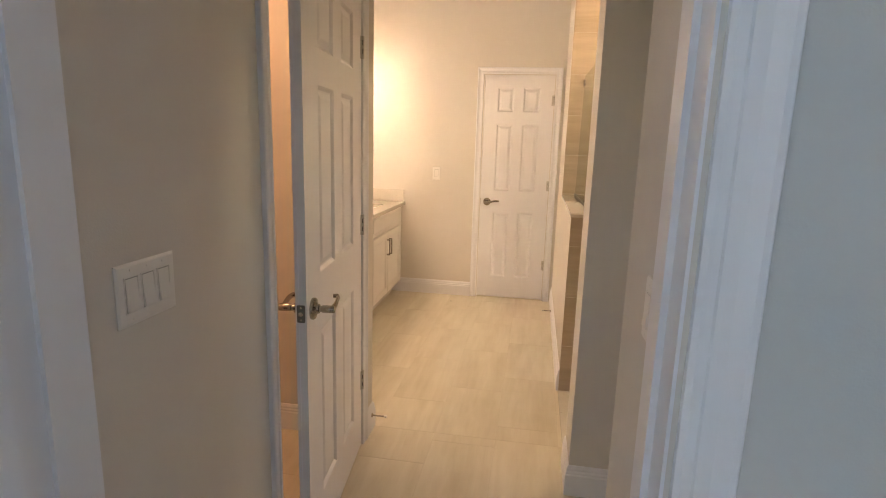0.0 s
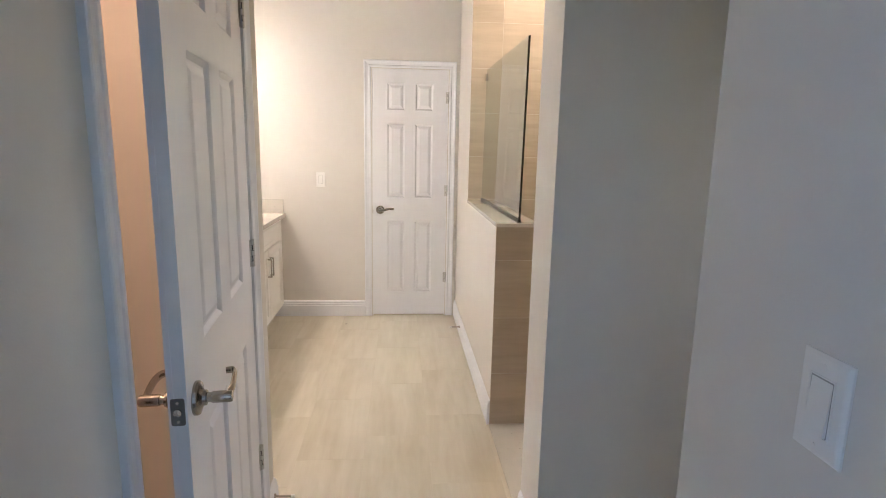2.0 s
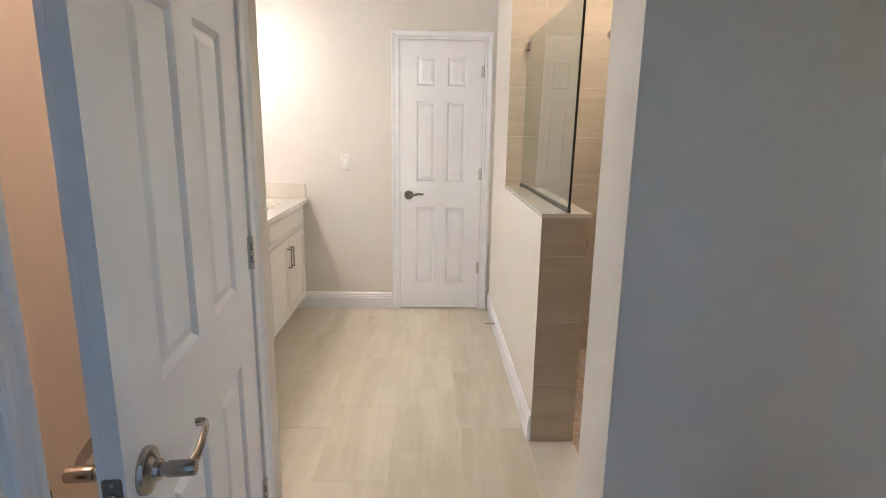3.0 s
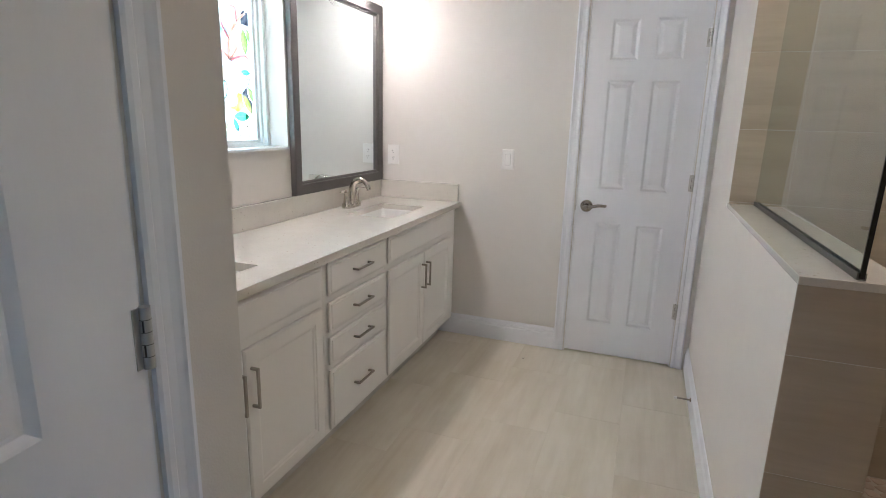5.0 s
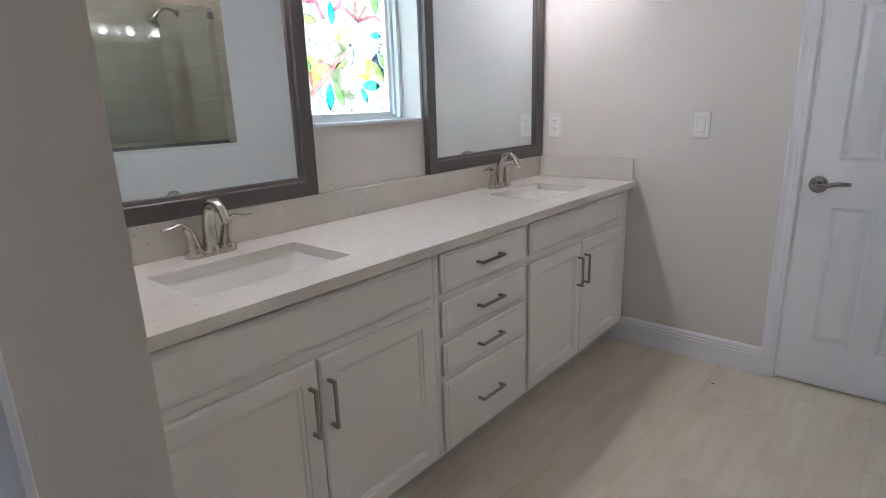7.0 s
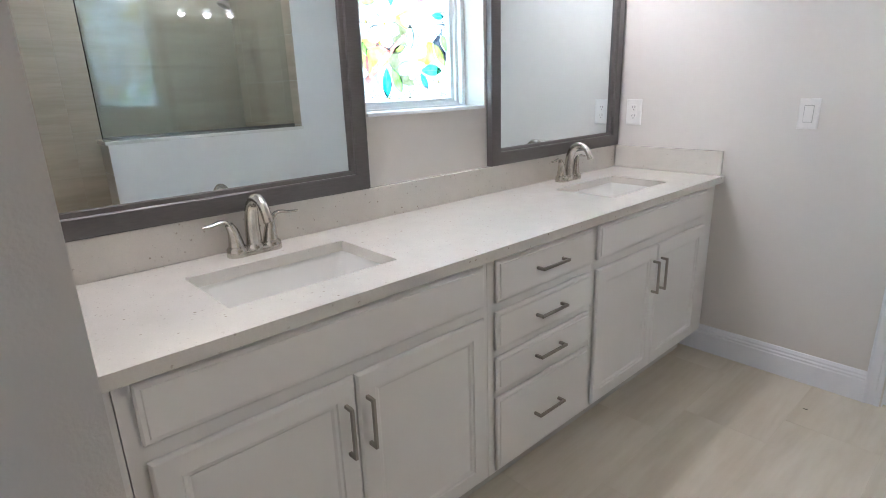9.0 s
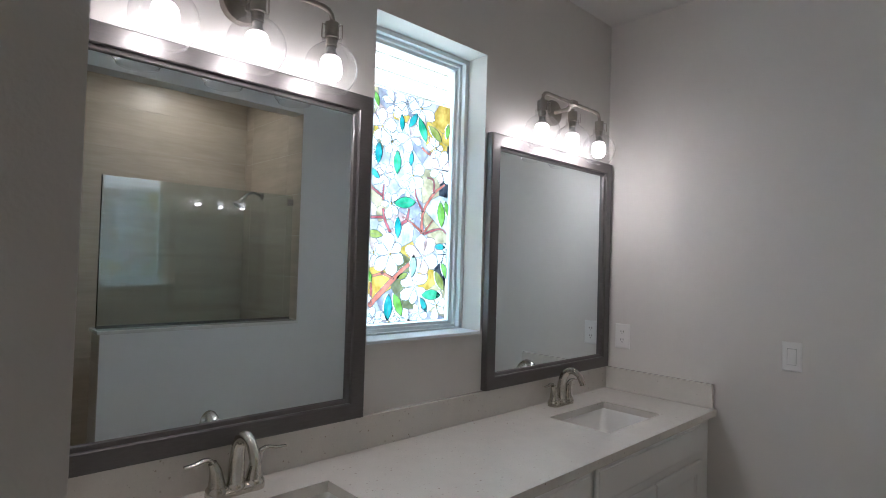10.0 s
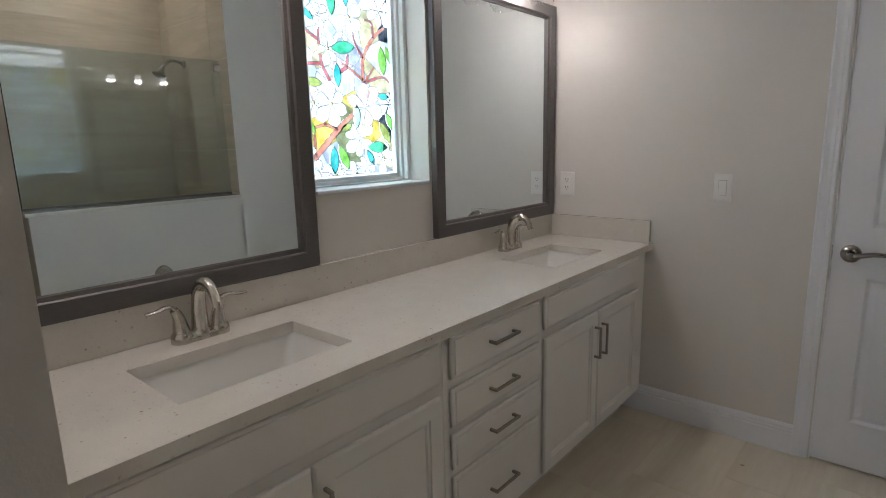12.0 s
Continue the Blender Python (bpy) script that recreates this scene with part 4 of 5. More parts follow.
def vanity_light():
    """Three clear globes with lit bulbs hung from a bar; local y along the wall, x out of it."""
    v = thing("vanity_light", "brushed nickel three-globe vanity light, lit, above the mirror", "wall lamp", None, "vanity lights")
    OUT, BAR, STEP = 0.118, 0.176, 0.228
    plate = part("backplate", lathe([(0, 0), (0.060, 0), (0.060, 0.012), (0.056, 0.020), (0, 0.022)], 32, axes((0, 0, 0.15), (0, 1, 0), (0, 0, 1), (1, 0, 0))), SATIN, v, "round backplate", True)
    part("arm", tube([(0.02, 0, 0.15), (OUT - 0.03, 0, 0.152), (OUT, 0, BAR)], [0.010, 0.010, 0.009], 14), SATIN, plate, "", True)
    ends = STEP
    pts = [Vector((OUT, -ends, BAR - 0.035))] + [Vector((OUT, -ends + 0.03 - 0.03 * math.cos(a), BAR - 0.03 + 0.03 * math.sin(a))) for a in (0, 0.5, 1.0, math.pi / 2)]
    pts += [Vector((OUT, -p.y, p.z)) for p in reversed(pts)]
    part("bar", tube(pts, 0.0075, 12), SATIN, v, "", True)
    part("collar", box((OUT - 0.014, -0.022, BAR - 0.011), (OUT + 0.014, 0.022, BAR + 0.011), 0.003), SATIN, v)
    for k in (-1, 0, 1):
        at = pose(OUT, k * STEP, 0)
        sock = part("socket", lathe([(0, 0.150), (0.008, 0.148), (0.008, 0.138), (0.021, 0.136), (0.021, 0.092), (0.017, 0.090), (0.016, 0.066), (0, 0.066)], 20, at), SATIN, v, "", True)
        for a in (30, 150, 270):
            c, s = math.cos(radians(a)), math.sin(radians(a))
            p = [(OUT + c * 0.020, k * STEP + s * 0.020, 0.126), (OUT + c * 0.033, k * STEP + s * 0.033, 0.126), (OUT + c * 0.034, k * STEP + s * 0.034, 0.086), (OUT + c * 0.026, k * STEP + s * 0.026, 0.084)]
            part("clip", tube(p, 0.0022, 8), SATIN, sock)
        R = 0.078
        prof = [(0.029, 0.100), (0.029, 0.078)] + [(R * math.sin(a), R * math.cos(a)) for a in [0.40 + i * (2.43 - 0.40) / 16 for i in range(17)]]
        lip = prof[-1]
        prof += [(lip[0] + 0.0015, lip[1] - 0.003), (lip[0] - 0.002, lip[1] - 0.003)]
        part("globe", lathe(prof, 36, at), GLOBE, v, "clear glass globe, open below", True)
        part("bulb_neck", lathe([(0, 0.064), (0.013, 0.064), (0.014, 0.052), (0.0222, 0.0365), (0, 0.0365)], 16, at), NECK, v, "grey bulb neck", True)
        part("bulb", lathe([(0, 0.036), (0.0225, 0.036), (0.029, 0.028), (0.032, 0.014), (0.032, -0.0105)], 16, at), BULB, v, "lit frosted bulb", True)
        part("bulb_dome", lathe([(0.0319, -0.0108), (0.027, -0.026), (0.015, -0.037), (0, -0.040)], 16, at), BULB_DOME, v, "", True)
    v.matrix_basis = pose(0.0, -2.022, 2.070)
    return v


copy_thing(vanity_light(), pose(0.0, -0.530, 2.075))

# ---- window
def window():
    y0, y1, z0, z1 = WIN
    w = thing("window_1", "white vinyl window with printed stained-glass film", "window", None, "", "structure")
    m = axes((0, 0, 0), (0, 1, 0), (0, 0, 1), (1, 0, 0))
    path = [(y0, z0), (y1, z0), (y1, z1), (y0, z1)]
    part("window_frame", sweep([(0.001, -0.185), (0.001, -0.105), (0.018, -0.105), (0.018, -0.125), (0.030, -0.128), (0.030, -0.140), (0.043, -0.143), (0.043, -0.185)], path, True, m), VINYL, w, "stepped white vinyl frame")
    part("window_sill", box((-0.104, y0 + 0.001, z0 + 0.0005), (0.006, y1 - 0.001, z0 + 0.012), 0.002), TRIM, w, "white painted sill")
    part("pane", box((-0.168, y0 + 0.04, z0 + 0.04), (-0.164, y1 - 0.04, z1 - 0.04)), PANE, w, "clear glass pane")
    return w


WINDOW = window()
FY0, FY1, FZ0, FZ1 = WIN[0] + 0.047, WIN[1] - 0.047, WIN[2] + 0.047, 2.172
FX = -0.160


def film():
    """Printed window film: magnolia branches, white petals and leaves outlined in black on mottled glass."""
    rnd = random.Random(11)
    f = thing("window_film", "colourful stained-glass window film with white magnolias on red branches", "window film")
    W, H = FY1 - FY0, FZ1 - FZ0
    place = lambda u, v, d=0.0: Vector((FX + d, FY0 + u, FZ0 + v))
    bm = bmesh.new()
    bm.faces.new([bm.verts.new(place(*p)) for p in ((0, 0), (W, 0), (W, H), (0, H))])
    part("film_sheet", bm, FILM, f)
    tints = {n: film_tint("film_" + n, c) for n, c in dict(
        teal=(0.012, 0.150, 0.150), jade=(0.02, 0.175, 0.09), mint=(0.17, 0.26, 0.23), green=(0.085, 0.19, 0.025), olive=(0.13, 0.14, 0.03), branch=(0.20, 0.042, 0.05), bark=(0.26, 0.075, 0.055),
        petal=(0.56, 0.55, 0.58), blush=(0.42, 0.25, 0.22), amber=(0.27, 0.165, 0.025), haze=(0.165, 0.155, 0.19), sand=(0.21, 0.165, 0.10), clear=(0.25, 0.235, 0.25), rose=(0.26, 0.175, 0.165),
        moss=(0.085, 0.08, 0.038), night=(0.01, 0.01, 0.018)).items()}
    shapes = []

    def outline(poly, width, d, name, mat):
        """A filled piece and, before it, its black line."""
        bm = bmesh.new()
        bm.faces.new([bm.verts.new(place(u, v, d)) for u, v in poly])
        ob = part(name, bm, mat, f)
        bm = bmesh.new()
        n = len(poly)
        outer, inner = [], []
        for i, p in enumerate(poly):
            a, b = Vector(poly[i - 1]), Vector(poly[(i + 1) % n])
            t = (b - a).normalized()
            nn = Vector((t.y, -t.x))
            outer.append(bm.verts.new(place(*(Vector(p) + nn * width / 2), d + 0.0006)))
            inner.append(bm.verts.new(place(*(Vector(p) - nn * width / 2), d + 0.0006)))
        for i in range(n):
            j = (i + 1) % n
            bm.faces.new([outer[i], outer[j], inner[j], inner[i]])
        part("lead_line", bm, LEAD, ob)
        shapes.append(poly)

    def leaf(u, v, ang, length, width, n=9, tip=1.0):
        c, s = math.cos(ang), math.sin(ang)
        side = lambda t: width / 2 * math.sin(math.pi * t ** tip) ** 0.8
        pts = [(length * i / n, side(i / n)) for i in range(n + 1)] + [(length * i / n, -side(i / n) * 0.9) for i in range(n - 1, 0, -1)]
        return [(u + x * c - y * s, v + x * s + y * c) for x, y in pts]

    def inside(p, poly):
        hit, n = False, len(poly)
        for i in range(n):
            (x0, y0), (x1, y1) = poly[i - 1], poly[i]
            if (y0 > p[1]) != (y1 > p[1]) and p[0] < (x1 - x0) * (p[1] - y0) / (y1 - y0) + x0:
                hit = not hit
        return hit

    def clip(poly):
        return [(min(max(u, 0.001), W - 0.001), min(max(v, 0.001), H - 0.001)) for u, v in poly]

    # leaves, as fractions of the film's width and height: u, v, angle, length, colour
    leaves = [(0.148, 0.975, -1.26, 0.059, "green"), (0.429, 0.907, -1.54, 0.067, "teal"), (0.600, 0.928, -2.17, 0.076, "teal"), (0.616, 0.914, -1.14, 0.106, "jade"), (0.732, 0.887, -0.62, 0.094, "olive"),
              (0.971, 0.917, -1.72, 0.066, "green"), (0.203, 0.768, -1.61, 0.087, "teal"), (0.394, 0.748, -1.57, 0.098, "jade"), (0.552, 0.755, -1.68, 0.062, "teal"), (0.115, 0.649, -0.59, 0.060, "teal"),
              (0.372, 0.513, 0.14, 0.114, "jade"), (0.895, 0.551, -1.47, 0.113, "green"), (0.950, 0.553, -1.16, 0.076, "green"), (0.417, 0.460, -1.54, 0.088, "teal"), (0.100, 0.379, -0.07, 0.080, "olive")]
    leaves += [(0.836, 0.337, -0.02, 0.065, "teal"), (0.604, 0.298, -1.61, 0.090, "mint"), (0.850, 0.224, -0.97, 0.100, "olive"), (0.930, 0.263, -1.03, 0.083, "green"), (0.396, 0.126, -1.11, 0.101, "green"),
               (0.345, 0.125, -1.60, 0.107, "teal"), (0.704, 0.116, -0.03, 0.108, "jade"), (0.688, 0.104, -0.99, 0.070, "teal"), (0.100, 0.030, -1.27, 0.039, "green"), (0.130, 0.225, -1.20, 0.050, "green"),
               (0.422, 0.189, 0.32, 0.062, "olive"), (0.020, 0.560, 0.50, 0.060, "green"), (0.010, 0.860, -0.60, 0.080, "jade"), (0.030, 0.160, 1.00, 0.070, "teal")]
    front = []
    for u, v, a, ln, c in leaves:
        poly = clip(leaf(u * W, v * H, a, ln, ln * 0.42))
        front.append(poly)
        outline(poly, 0.0028, 0.0036, "leaf", tints[c])
        cs, sn = math.cos(a), math.sin(a)
        rib = [(ln * t, 0.0007 - 0.0004 * t) for t in (0.05, 0.4, 0.86)]
        rib = clip([(u * W + x * cs - y * sn, v * H + x * sn + y * cs) for x, y in rib + [(x, -y) for x, y in reversed(rib)]])
        bm = bmesh.new()
        bm.faces.new([bm.verts.new(place(p, q, 0.0040)) for p, q in rib])
        part("leaf_rib", bm, LEAD, f)
    # flowers: u, v, size, turn
    flowers = [(0.228, 0.833, 0.068, 0.3), (0.352, 0.944, 0.056, 1.0), (0.646, 0.956, 0.066, 1.7), (0.536, 0.817, 0.066, 0.8), (0.332, 0.777, 0.050, 0.2), (0.277, 0.635, 0.056, 0.9),
               (0.568, 0.648, 0.072, 2.0), (0.895, 0.696, 0.068, 0.4), (0.343, 0.512, 0.062, 0.1), (0.509, 0.588, 0.043, 1.2), (0.348, 0.295, 0.074, 1.6), (0.707, 0.287, 0.080, 0.7),
               (0.178, 0.298, 0.052, 1.1), (0.628, 0.155, 0.068, 0.5), (0.885, 0.066, 0.066, 1.3), (0.683, 0.030, 0.050, 2.2), (0.353, 0.004, 0.043, 0.2), (0.484, 0.012, 0.045, 0.9)]
    flowers += [(0.567, 0.004, 0.041, 0.5), (0.968, 0.303, 0.049, 1.5), (0.100, 0.700, 0.036, 0.7), (0.487, 0.960, 0.040, 1.9), (0.060, 0.930, 0.052, 0.4), (0.050, 0.750, 0.056, 1.4), (0.040, 0.480, 0.056, 0.9),
                (0.040, 0.300, 0.050, 0.2), (0.060, 0.100, 0.052, 1.2), (0.200, 0.020, 0.044, 0.6), (0.820, 0.790, 0.036, 1.1)]
    for k, (u, v, size, turn) in enumerate(flowers):
        n = 6 if k % 3 else 5
        cu, cv = u * W, v * H
        made = []
        for i in range(n):
            a = turn + 2 * math.pi * i / n + rnd.uniform(-0.2, 0.2)
            ln = size * rnd.uniform(0.8, 1.24) * (0.78 if 0.36 < v < 0.68 else 1.0)
            wide = 0.74 * rnd.uniform(0.72, 1.12)
            poly = []
            for p, q in leaf(cu + 0.004 * math.cos(a), cv + 0.004 * math.sin(a), a, ln, ln * wide, 9, 1.5):
                for _ in range(9):
                    if not any(inside((p, q), other) for other in front):
                        break
                    p, q = cu + (p - cu) * 0.88, cv + (q - cv) * 0.88
                poly.append((p, q))
            poly = clip(poly)
            made.append(poly)
            pink = k in (5, 7, 11, 20) and i % 2 == 0
            outline(poly, 0.0026, 0.0024, "petal", tints["blush" if pink else "petal"])
        front += made
        if k % 2 == 0:
            heart = clip([(cu + 0.006 * math.cos(t), cv + 0.006 * math.sin(t)) for t in (0, 1.05, 2.1, 3.14, 4.2, 5.25)])
            outline(heart, 0.0016, 0.0044, "flower_heart", tints["amber"])
    # branches, which run behind leaves and petals
    limbs = [[(0.10, 0.05), (0.27, 0.13), (0.40, 0.19), (0.55, 0.25), (0.68, 0.28), (0.69, 0.39), (0.70, 0.49), (0.82, 0.58), (0.95, 0.63)], [(0.40, 0.19), (0.39, 0.28), (0.36, 0.37), (0.28, 0.45), (0.26, 0.54), (0.27, 0.60)],
             [(0.36, 0.37), (0.47, 0.43), (0.52, 0.45), (0.54, 0.52), (0.51, 0.58)], [(0.69, 0.40), (0.56, 0.44), (0.47, 0.46)], [(0.70, 0.49), (0.62, 0.55), (0.60, 0.60)], [(0.82, 0.58), (0.81, 0.64), (0.73, 0.65)],
             [(0.70, 0.39), (0.82, 0.46)], [(0.70, 0.39), (0.90, 0.42), (0.99, 0.40)], [(0.17, 0.08), (0.17, 0.16), (0.15, 0.20)]]
    limbs += [[(0.40, 0.19), (0.28, 0.21), (0.14, 0.20), (0.02, 0.24)], [(0.27, 0.45), (0.02, 0.44)], [(0.26, 0.54), (0.15, 0.57), (0.05, 0.62)], [(0.66, 0.78), (0.76, 0.76), (0.74, 0.84)], [(0.28, 0.21), (0.24, 0.27)]]
    for k, limb in enumerate(limbs):
        p = [Vector((q.x * W, q.y * H)) for q in curve([(a, b, 0) for a, b in limb], 10)]
        w0 = 0.024 if k == 0 else 0.017 if k < 3 else 0.012
        runs, run = [], []
        for i, q in enumerate(p):
            if any(inside((q.x, q.y), other) for other in front):
                runs.append(run)
                run = []
                continue
            t = (p[min(i + 1, len(p) - 1)] - p[max(i - 1, 0)]).normalized()
            run.append((q, Vector((-t.y, t.x)) * w0 / 2 * (1 - 0.55 * i / (len(p) - 1)) * (1 + 0.18 * rnd.uniform(-1, 1))))
        for run in runs + [run]:
            if len(run) > 2:
                outline(clip([tuple(q + nn) for q, nn in run] + [tuple(q - nn) for q, nn in reversed(run)]), 0.0026, 0.0012, "branch", tints["branch" if k % 3 else "bark"])
    # mottled glass between the motifs, in irregular pieces with black joints
    seeds = [(rnd.uniform(0, W), rnd.uniform(0, H)) for _ in range(70)]
    names = ["haze", "sand", "clear", "rose", "clear", "amber", "sand", "haze", "clear", "rose"]
    kind = [names[rnd.randrange(len(names))] for _ in seeds]
    low = lambda s: 0.08 * H < s[1] < 0.28 * H and s[0] < 0.6 * W
    kind = ["amber" if (low(s) and s[0] < 0.33 * W) or (s[1] > 0.78 * H and s[0] > 0.72 * W) else "moss" if low(s) else k for s, k in zip(seeds, kind)]
    kind = ["night" if s[0] > 0.982 * W and s[1] < 0.8 * H else k for s, k in zip(seeds, kind)]
    boxes = [(min(p[0] for p in s), max(p[0] for p in s), min(p[1] for p in s), max(p[1] for p in s), s) for s in shapes]
    step = 0.0028
    nu, nv = int(W / step), int(H / step)
    us, vs = np.arange(nu) * step + step / 2, np.arange(nv) * step + step / 2
    sx = np.array(seeds)
    verts, faces, mats = [], [], []
    order = sorted(set(kind))
    for i, u in enumerate(us):
        near = np.hypot(sx[None, :, 0] - u, sx[None, :, 1] - vs[:, None])
        two = np.argsort(near, axis=1)[:, :2]
        cand = [b for b in boxes if b[0] < u < b[1]]
        for j, v in enumerate(vs):
            if any(b[2] < v < b[3] and inside((u, v), b[4]) for b in cand):
                continue
            a, b = two[j]
            line = (near[j, b] ** 2 - near[j, a] ** 2) / (2 * math.dist(seeds[a], seeds[b]) + 1e-6) < 0.0012
            k = len(verts)
            verts += [tuple(place(i * step + p, j * step + q, 0.0005)) for p, q in ((0, 0), (step, 0), (step, step), (0, step))]
            faces.append((k, k + 1, k + 2, k + 3))
            mats.append(len(order) if line else order.index(kind[a]))
    me = bpy.data.meshes.new("background_glass")
    me.from_pydata(verts, [], faces)
    for n in order:
        me.materials.append(tints[n])
    me.materials.append(LEAD)
    me.polygons.foreach_set("material_index", mats)
    new("background_glass", me).parent = f


film()

# neighbour's lap siding and lawn outside
house = thing("neighbour_house", "white lap-sided wall of the neighbouring house", "house")
part("wall", box((-3.3, -9, -0.15), (-2.62, 7, 5.6)), SIDING, house)
for k in range(36):
    z = -0.1 + k * 0.155
    bm = sweep([(0, 0), (0.030, 0), (0.006, 0.152), (0, 0.152)], [(-2.62, 7), (-2.62, -9)], False, pose(0, 0, z))
    part("siding_board", bm, SIDING, house)
structure("ground", grid_solid([-60, -1.7, -0.19, 4.3, 60], [-60, -8.7, Y_ENT0, 0.35, 60], [(-1.7, 4.3, -8.7, Y_ENT0), (-0.19, 4.3, Y_ENT0, 0.35)], -0.4, -0.15), GRASS, "lawn outside the house", "ground")

# ---- shower
cap = thing("half_wall_cap", "off-white quartz cap on the shower half wall", "wall cap")
part("slab", box((XR - 0.003, HALF_Y - 0.012, HALF_Z), (HALF_X + 0.010, Y_SH1 + 0.012, HALF_Z + 0.020), 0.002), QUARTZ, cap)
GX = 2.097
panel = thing("shower_glass_panel", "frameless clear glass panel on the half wall", "shower glass")
pane = part("pane", box((GX - 0.0045, HALF_Y + 0.006, HALF_Z + 0.028), (GX + 0.0045, Y_SH1 - 0.004, 1.955)), [GLASS, GLASS_CORE], panel)
for face in pane.data.polygons:
    face.material_index = 0 if face.normal.x < -0.5 else 1
part("polished_edge", box((GX - 0.005, HALF_Y + 0.001, HALF_Z + 0.024), (GX + 0.005, HALF_Y + 0.0055, 1.955)), EDGE, panel, "dark polished glass edge")
part("channel", grid_solid([GX - 0.009, GX - 0.0055, GX + 0.0055, GX + 0.009], [HALF_Z + 0.0205, HALF_Z + 0.024, HALF_Z + 0.036], [(GX - 0.0055, GX + 0.0055, HALF_Z + 0.024, 2)], HALF_Y + 0.004, Y_SH1 - 0.004, XZ(0)), CHANNEL, panel, "metal glazing channel")
panel.matrix_basis = pose(GX, -1.33, HALF_Z + 0.0205, 0, 0.65, 0.65) @ pose(-GX, 1.33, -HALF_Z - 0.0205)
part("wall_clamp", box((GX - 0.010, Y_SH1 - 0.042, 1.885), (GX + 0.010, Y_SH1 - 0.001, 1.928), 0.003), SATIN, panel, "nickel wall clamp")

structure("shower_curb", box((XR - 0.002, Y_SH0, -0.12), (HALF_X, HALF_Y, 0.004), 0.002), QUARTZ, "flush off-white quartz threshold at the shower entry", "threshold")
structure("shower_floor", box((HALF_X - 0.02, Y_SH0, -0.12), (X_SH + 0.012, Y_SH1 + 0.012, -0.036)), SGROUT, "shower floor bed under the mosaic", "shower floor")

head = thing("wall_shower", "brushed nickel shower head on a curved arm", "shower head")
flange = part("flange", lathe([(0, 0), (0.03, 0), (0.026, 0.008), (0.012, 0.014), (0, 0.014)], 20, axes((2.60, Y_SH1, 1.985), (1, 0, 0), (0, 0, 1), (0, -1, 0))), SATIN, head, "", True)
part("arm", tube(curve([(2.60, Y_SH1 - 0.005, 1.985), (2.60, Y_SH1 - 0.06, 2.005), (2.60, Y_SH1 - 0.11, 1.995), (2.60, Y_SH1 - 0.15, 1.955)]), 0.0105, 12), SATIN, head, "", True)
part("rose", lathe([(0, 0.0), (0.014, 0.0), (0.016, -0.03), (0.028, -0.05), (0.046, -0.066), (0.046, -0.076), (0.040, -0.080), (0, -0.080)], 24, pose(2.60, Y_SH1 - 0.148, 1.962, -28, 0, 0)), SATIN, head, "", True)
valve = thing("shower_valve", "nickel shower valve trim on the tiled wall", "shower valve")
part("escutcheon", lathe([(0, 0), (0.05, 0), (0.048, 0.006), (0, 0.009)], 28, axes((2.50, Y_SH1, 0.70), (1, 0, 0), (0, 0, 1), (0, -1, 0))), SATIN, valve, "", True)
part("handle", lathe([(0.016, 0.006), (0.016, 0.05), (0.013, 0.056), (0, 0.057)], 20, axes((2.50, Y_SH1, 0.70), (1, 0, 0), (0, 0, 1), (0, -1, 0))), SATIN, valve, "", True)

spot = thing("recessed_downlight", "lit recessed downlight in the shower ceiling", "ceiling lamp")
part("trim_ring", lathe([(0.072, 0), (0.095, -0.001), (0.095, -0.006), (0.078, -0.008), (0.070, -0.004)], 32, pose(2.48, -1.35, CEIL_Z), None, True), TRIM, spot, "white trim ring", True)
part("lens", lathe([(0.071, -0.003), (0.05, -0.0035), (0, -0.004)], 32, pose(2.48, -1.35, CEIL_Z)), DOWNLIGHT, spot, "lit opal lens", True)

# unseen fill lamp added on the toilet closet ceiling to warm its walls
dome = thing("ceiling_light", "made-up fill lamp, out of sight on the toilet closet ceiling", "ceiling lamp")
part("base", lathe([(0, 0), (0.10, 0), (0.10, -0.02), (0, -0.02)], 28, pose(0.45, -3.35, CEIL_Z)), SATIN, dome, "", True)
part("shade", lathe([(0.094, -0.0205), (0.090, -0.045), (0.07, -0.07), (0.035, -0.085), (0, -0.09)], 28, pose(0.45, -3.35, CEIL_Z)), WC_FILL, dome, "glowing shade of the added fill lamp", True)

# bedroom window
bw = thing("window_2", "white bedroom window", "window", None, "", "structure")
part("window_frame", sweep([(0.001, -0.10), (0.001, -0.04), (0.045, -0.04), (0.045, -0.10)], [(-7.45, 0.75), (-5.75, 0.75), (-5.75, 2.25), (-7.45, 2.25)], True, axes((-1.48, 0, 0), (0, 1, 0), (0, 0, 1), (1, 0, 0))), VINYL, bw)
part("pane", box((-1.56, -7.41, 0.79), (-1.556, -5.79, 2.21)), PANE, bw)

# unseen window added to brighten the pier and hall from the passage
pw = thing("window_3", "unseen window added to let daylight into the side passage", "window", None, "", "structure")
part("window_frame", sweep([(0.001, 0.04), (0.001, 0.10), (0.04, 0.10), (0.04, 0.04)], [(-3.74, 1.28), (-3.38, 1.28), (-3.38, 1.94), (-3.74, 1.94)], True, axes((4.08, 0, 0), (0, 1, 0), (0, 0, 1), (1, 0, 0))), VINYL, pw)
part("pane", box((4.14, -3.705, 1.315), (4.144, -3.415, 1.905)), PANE, pw)

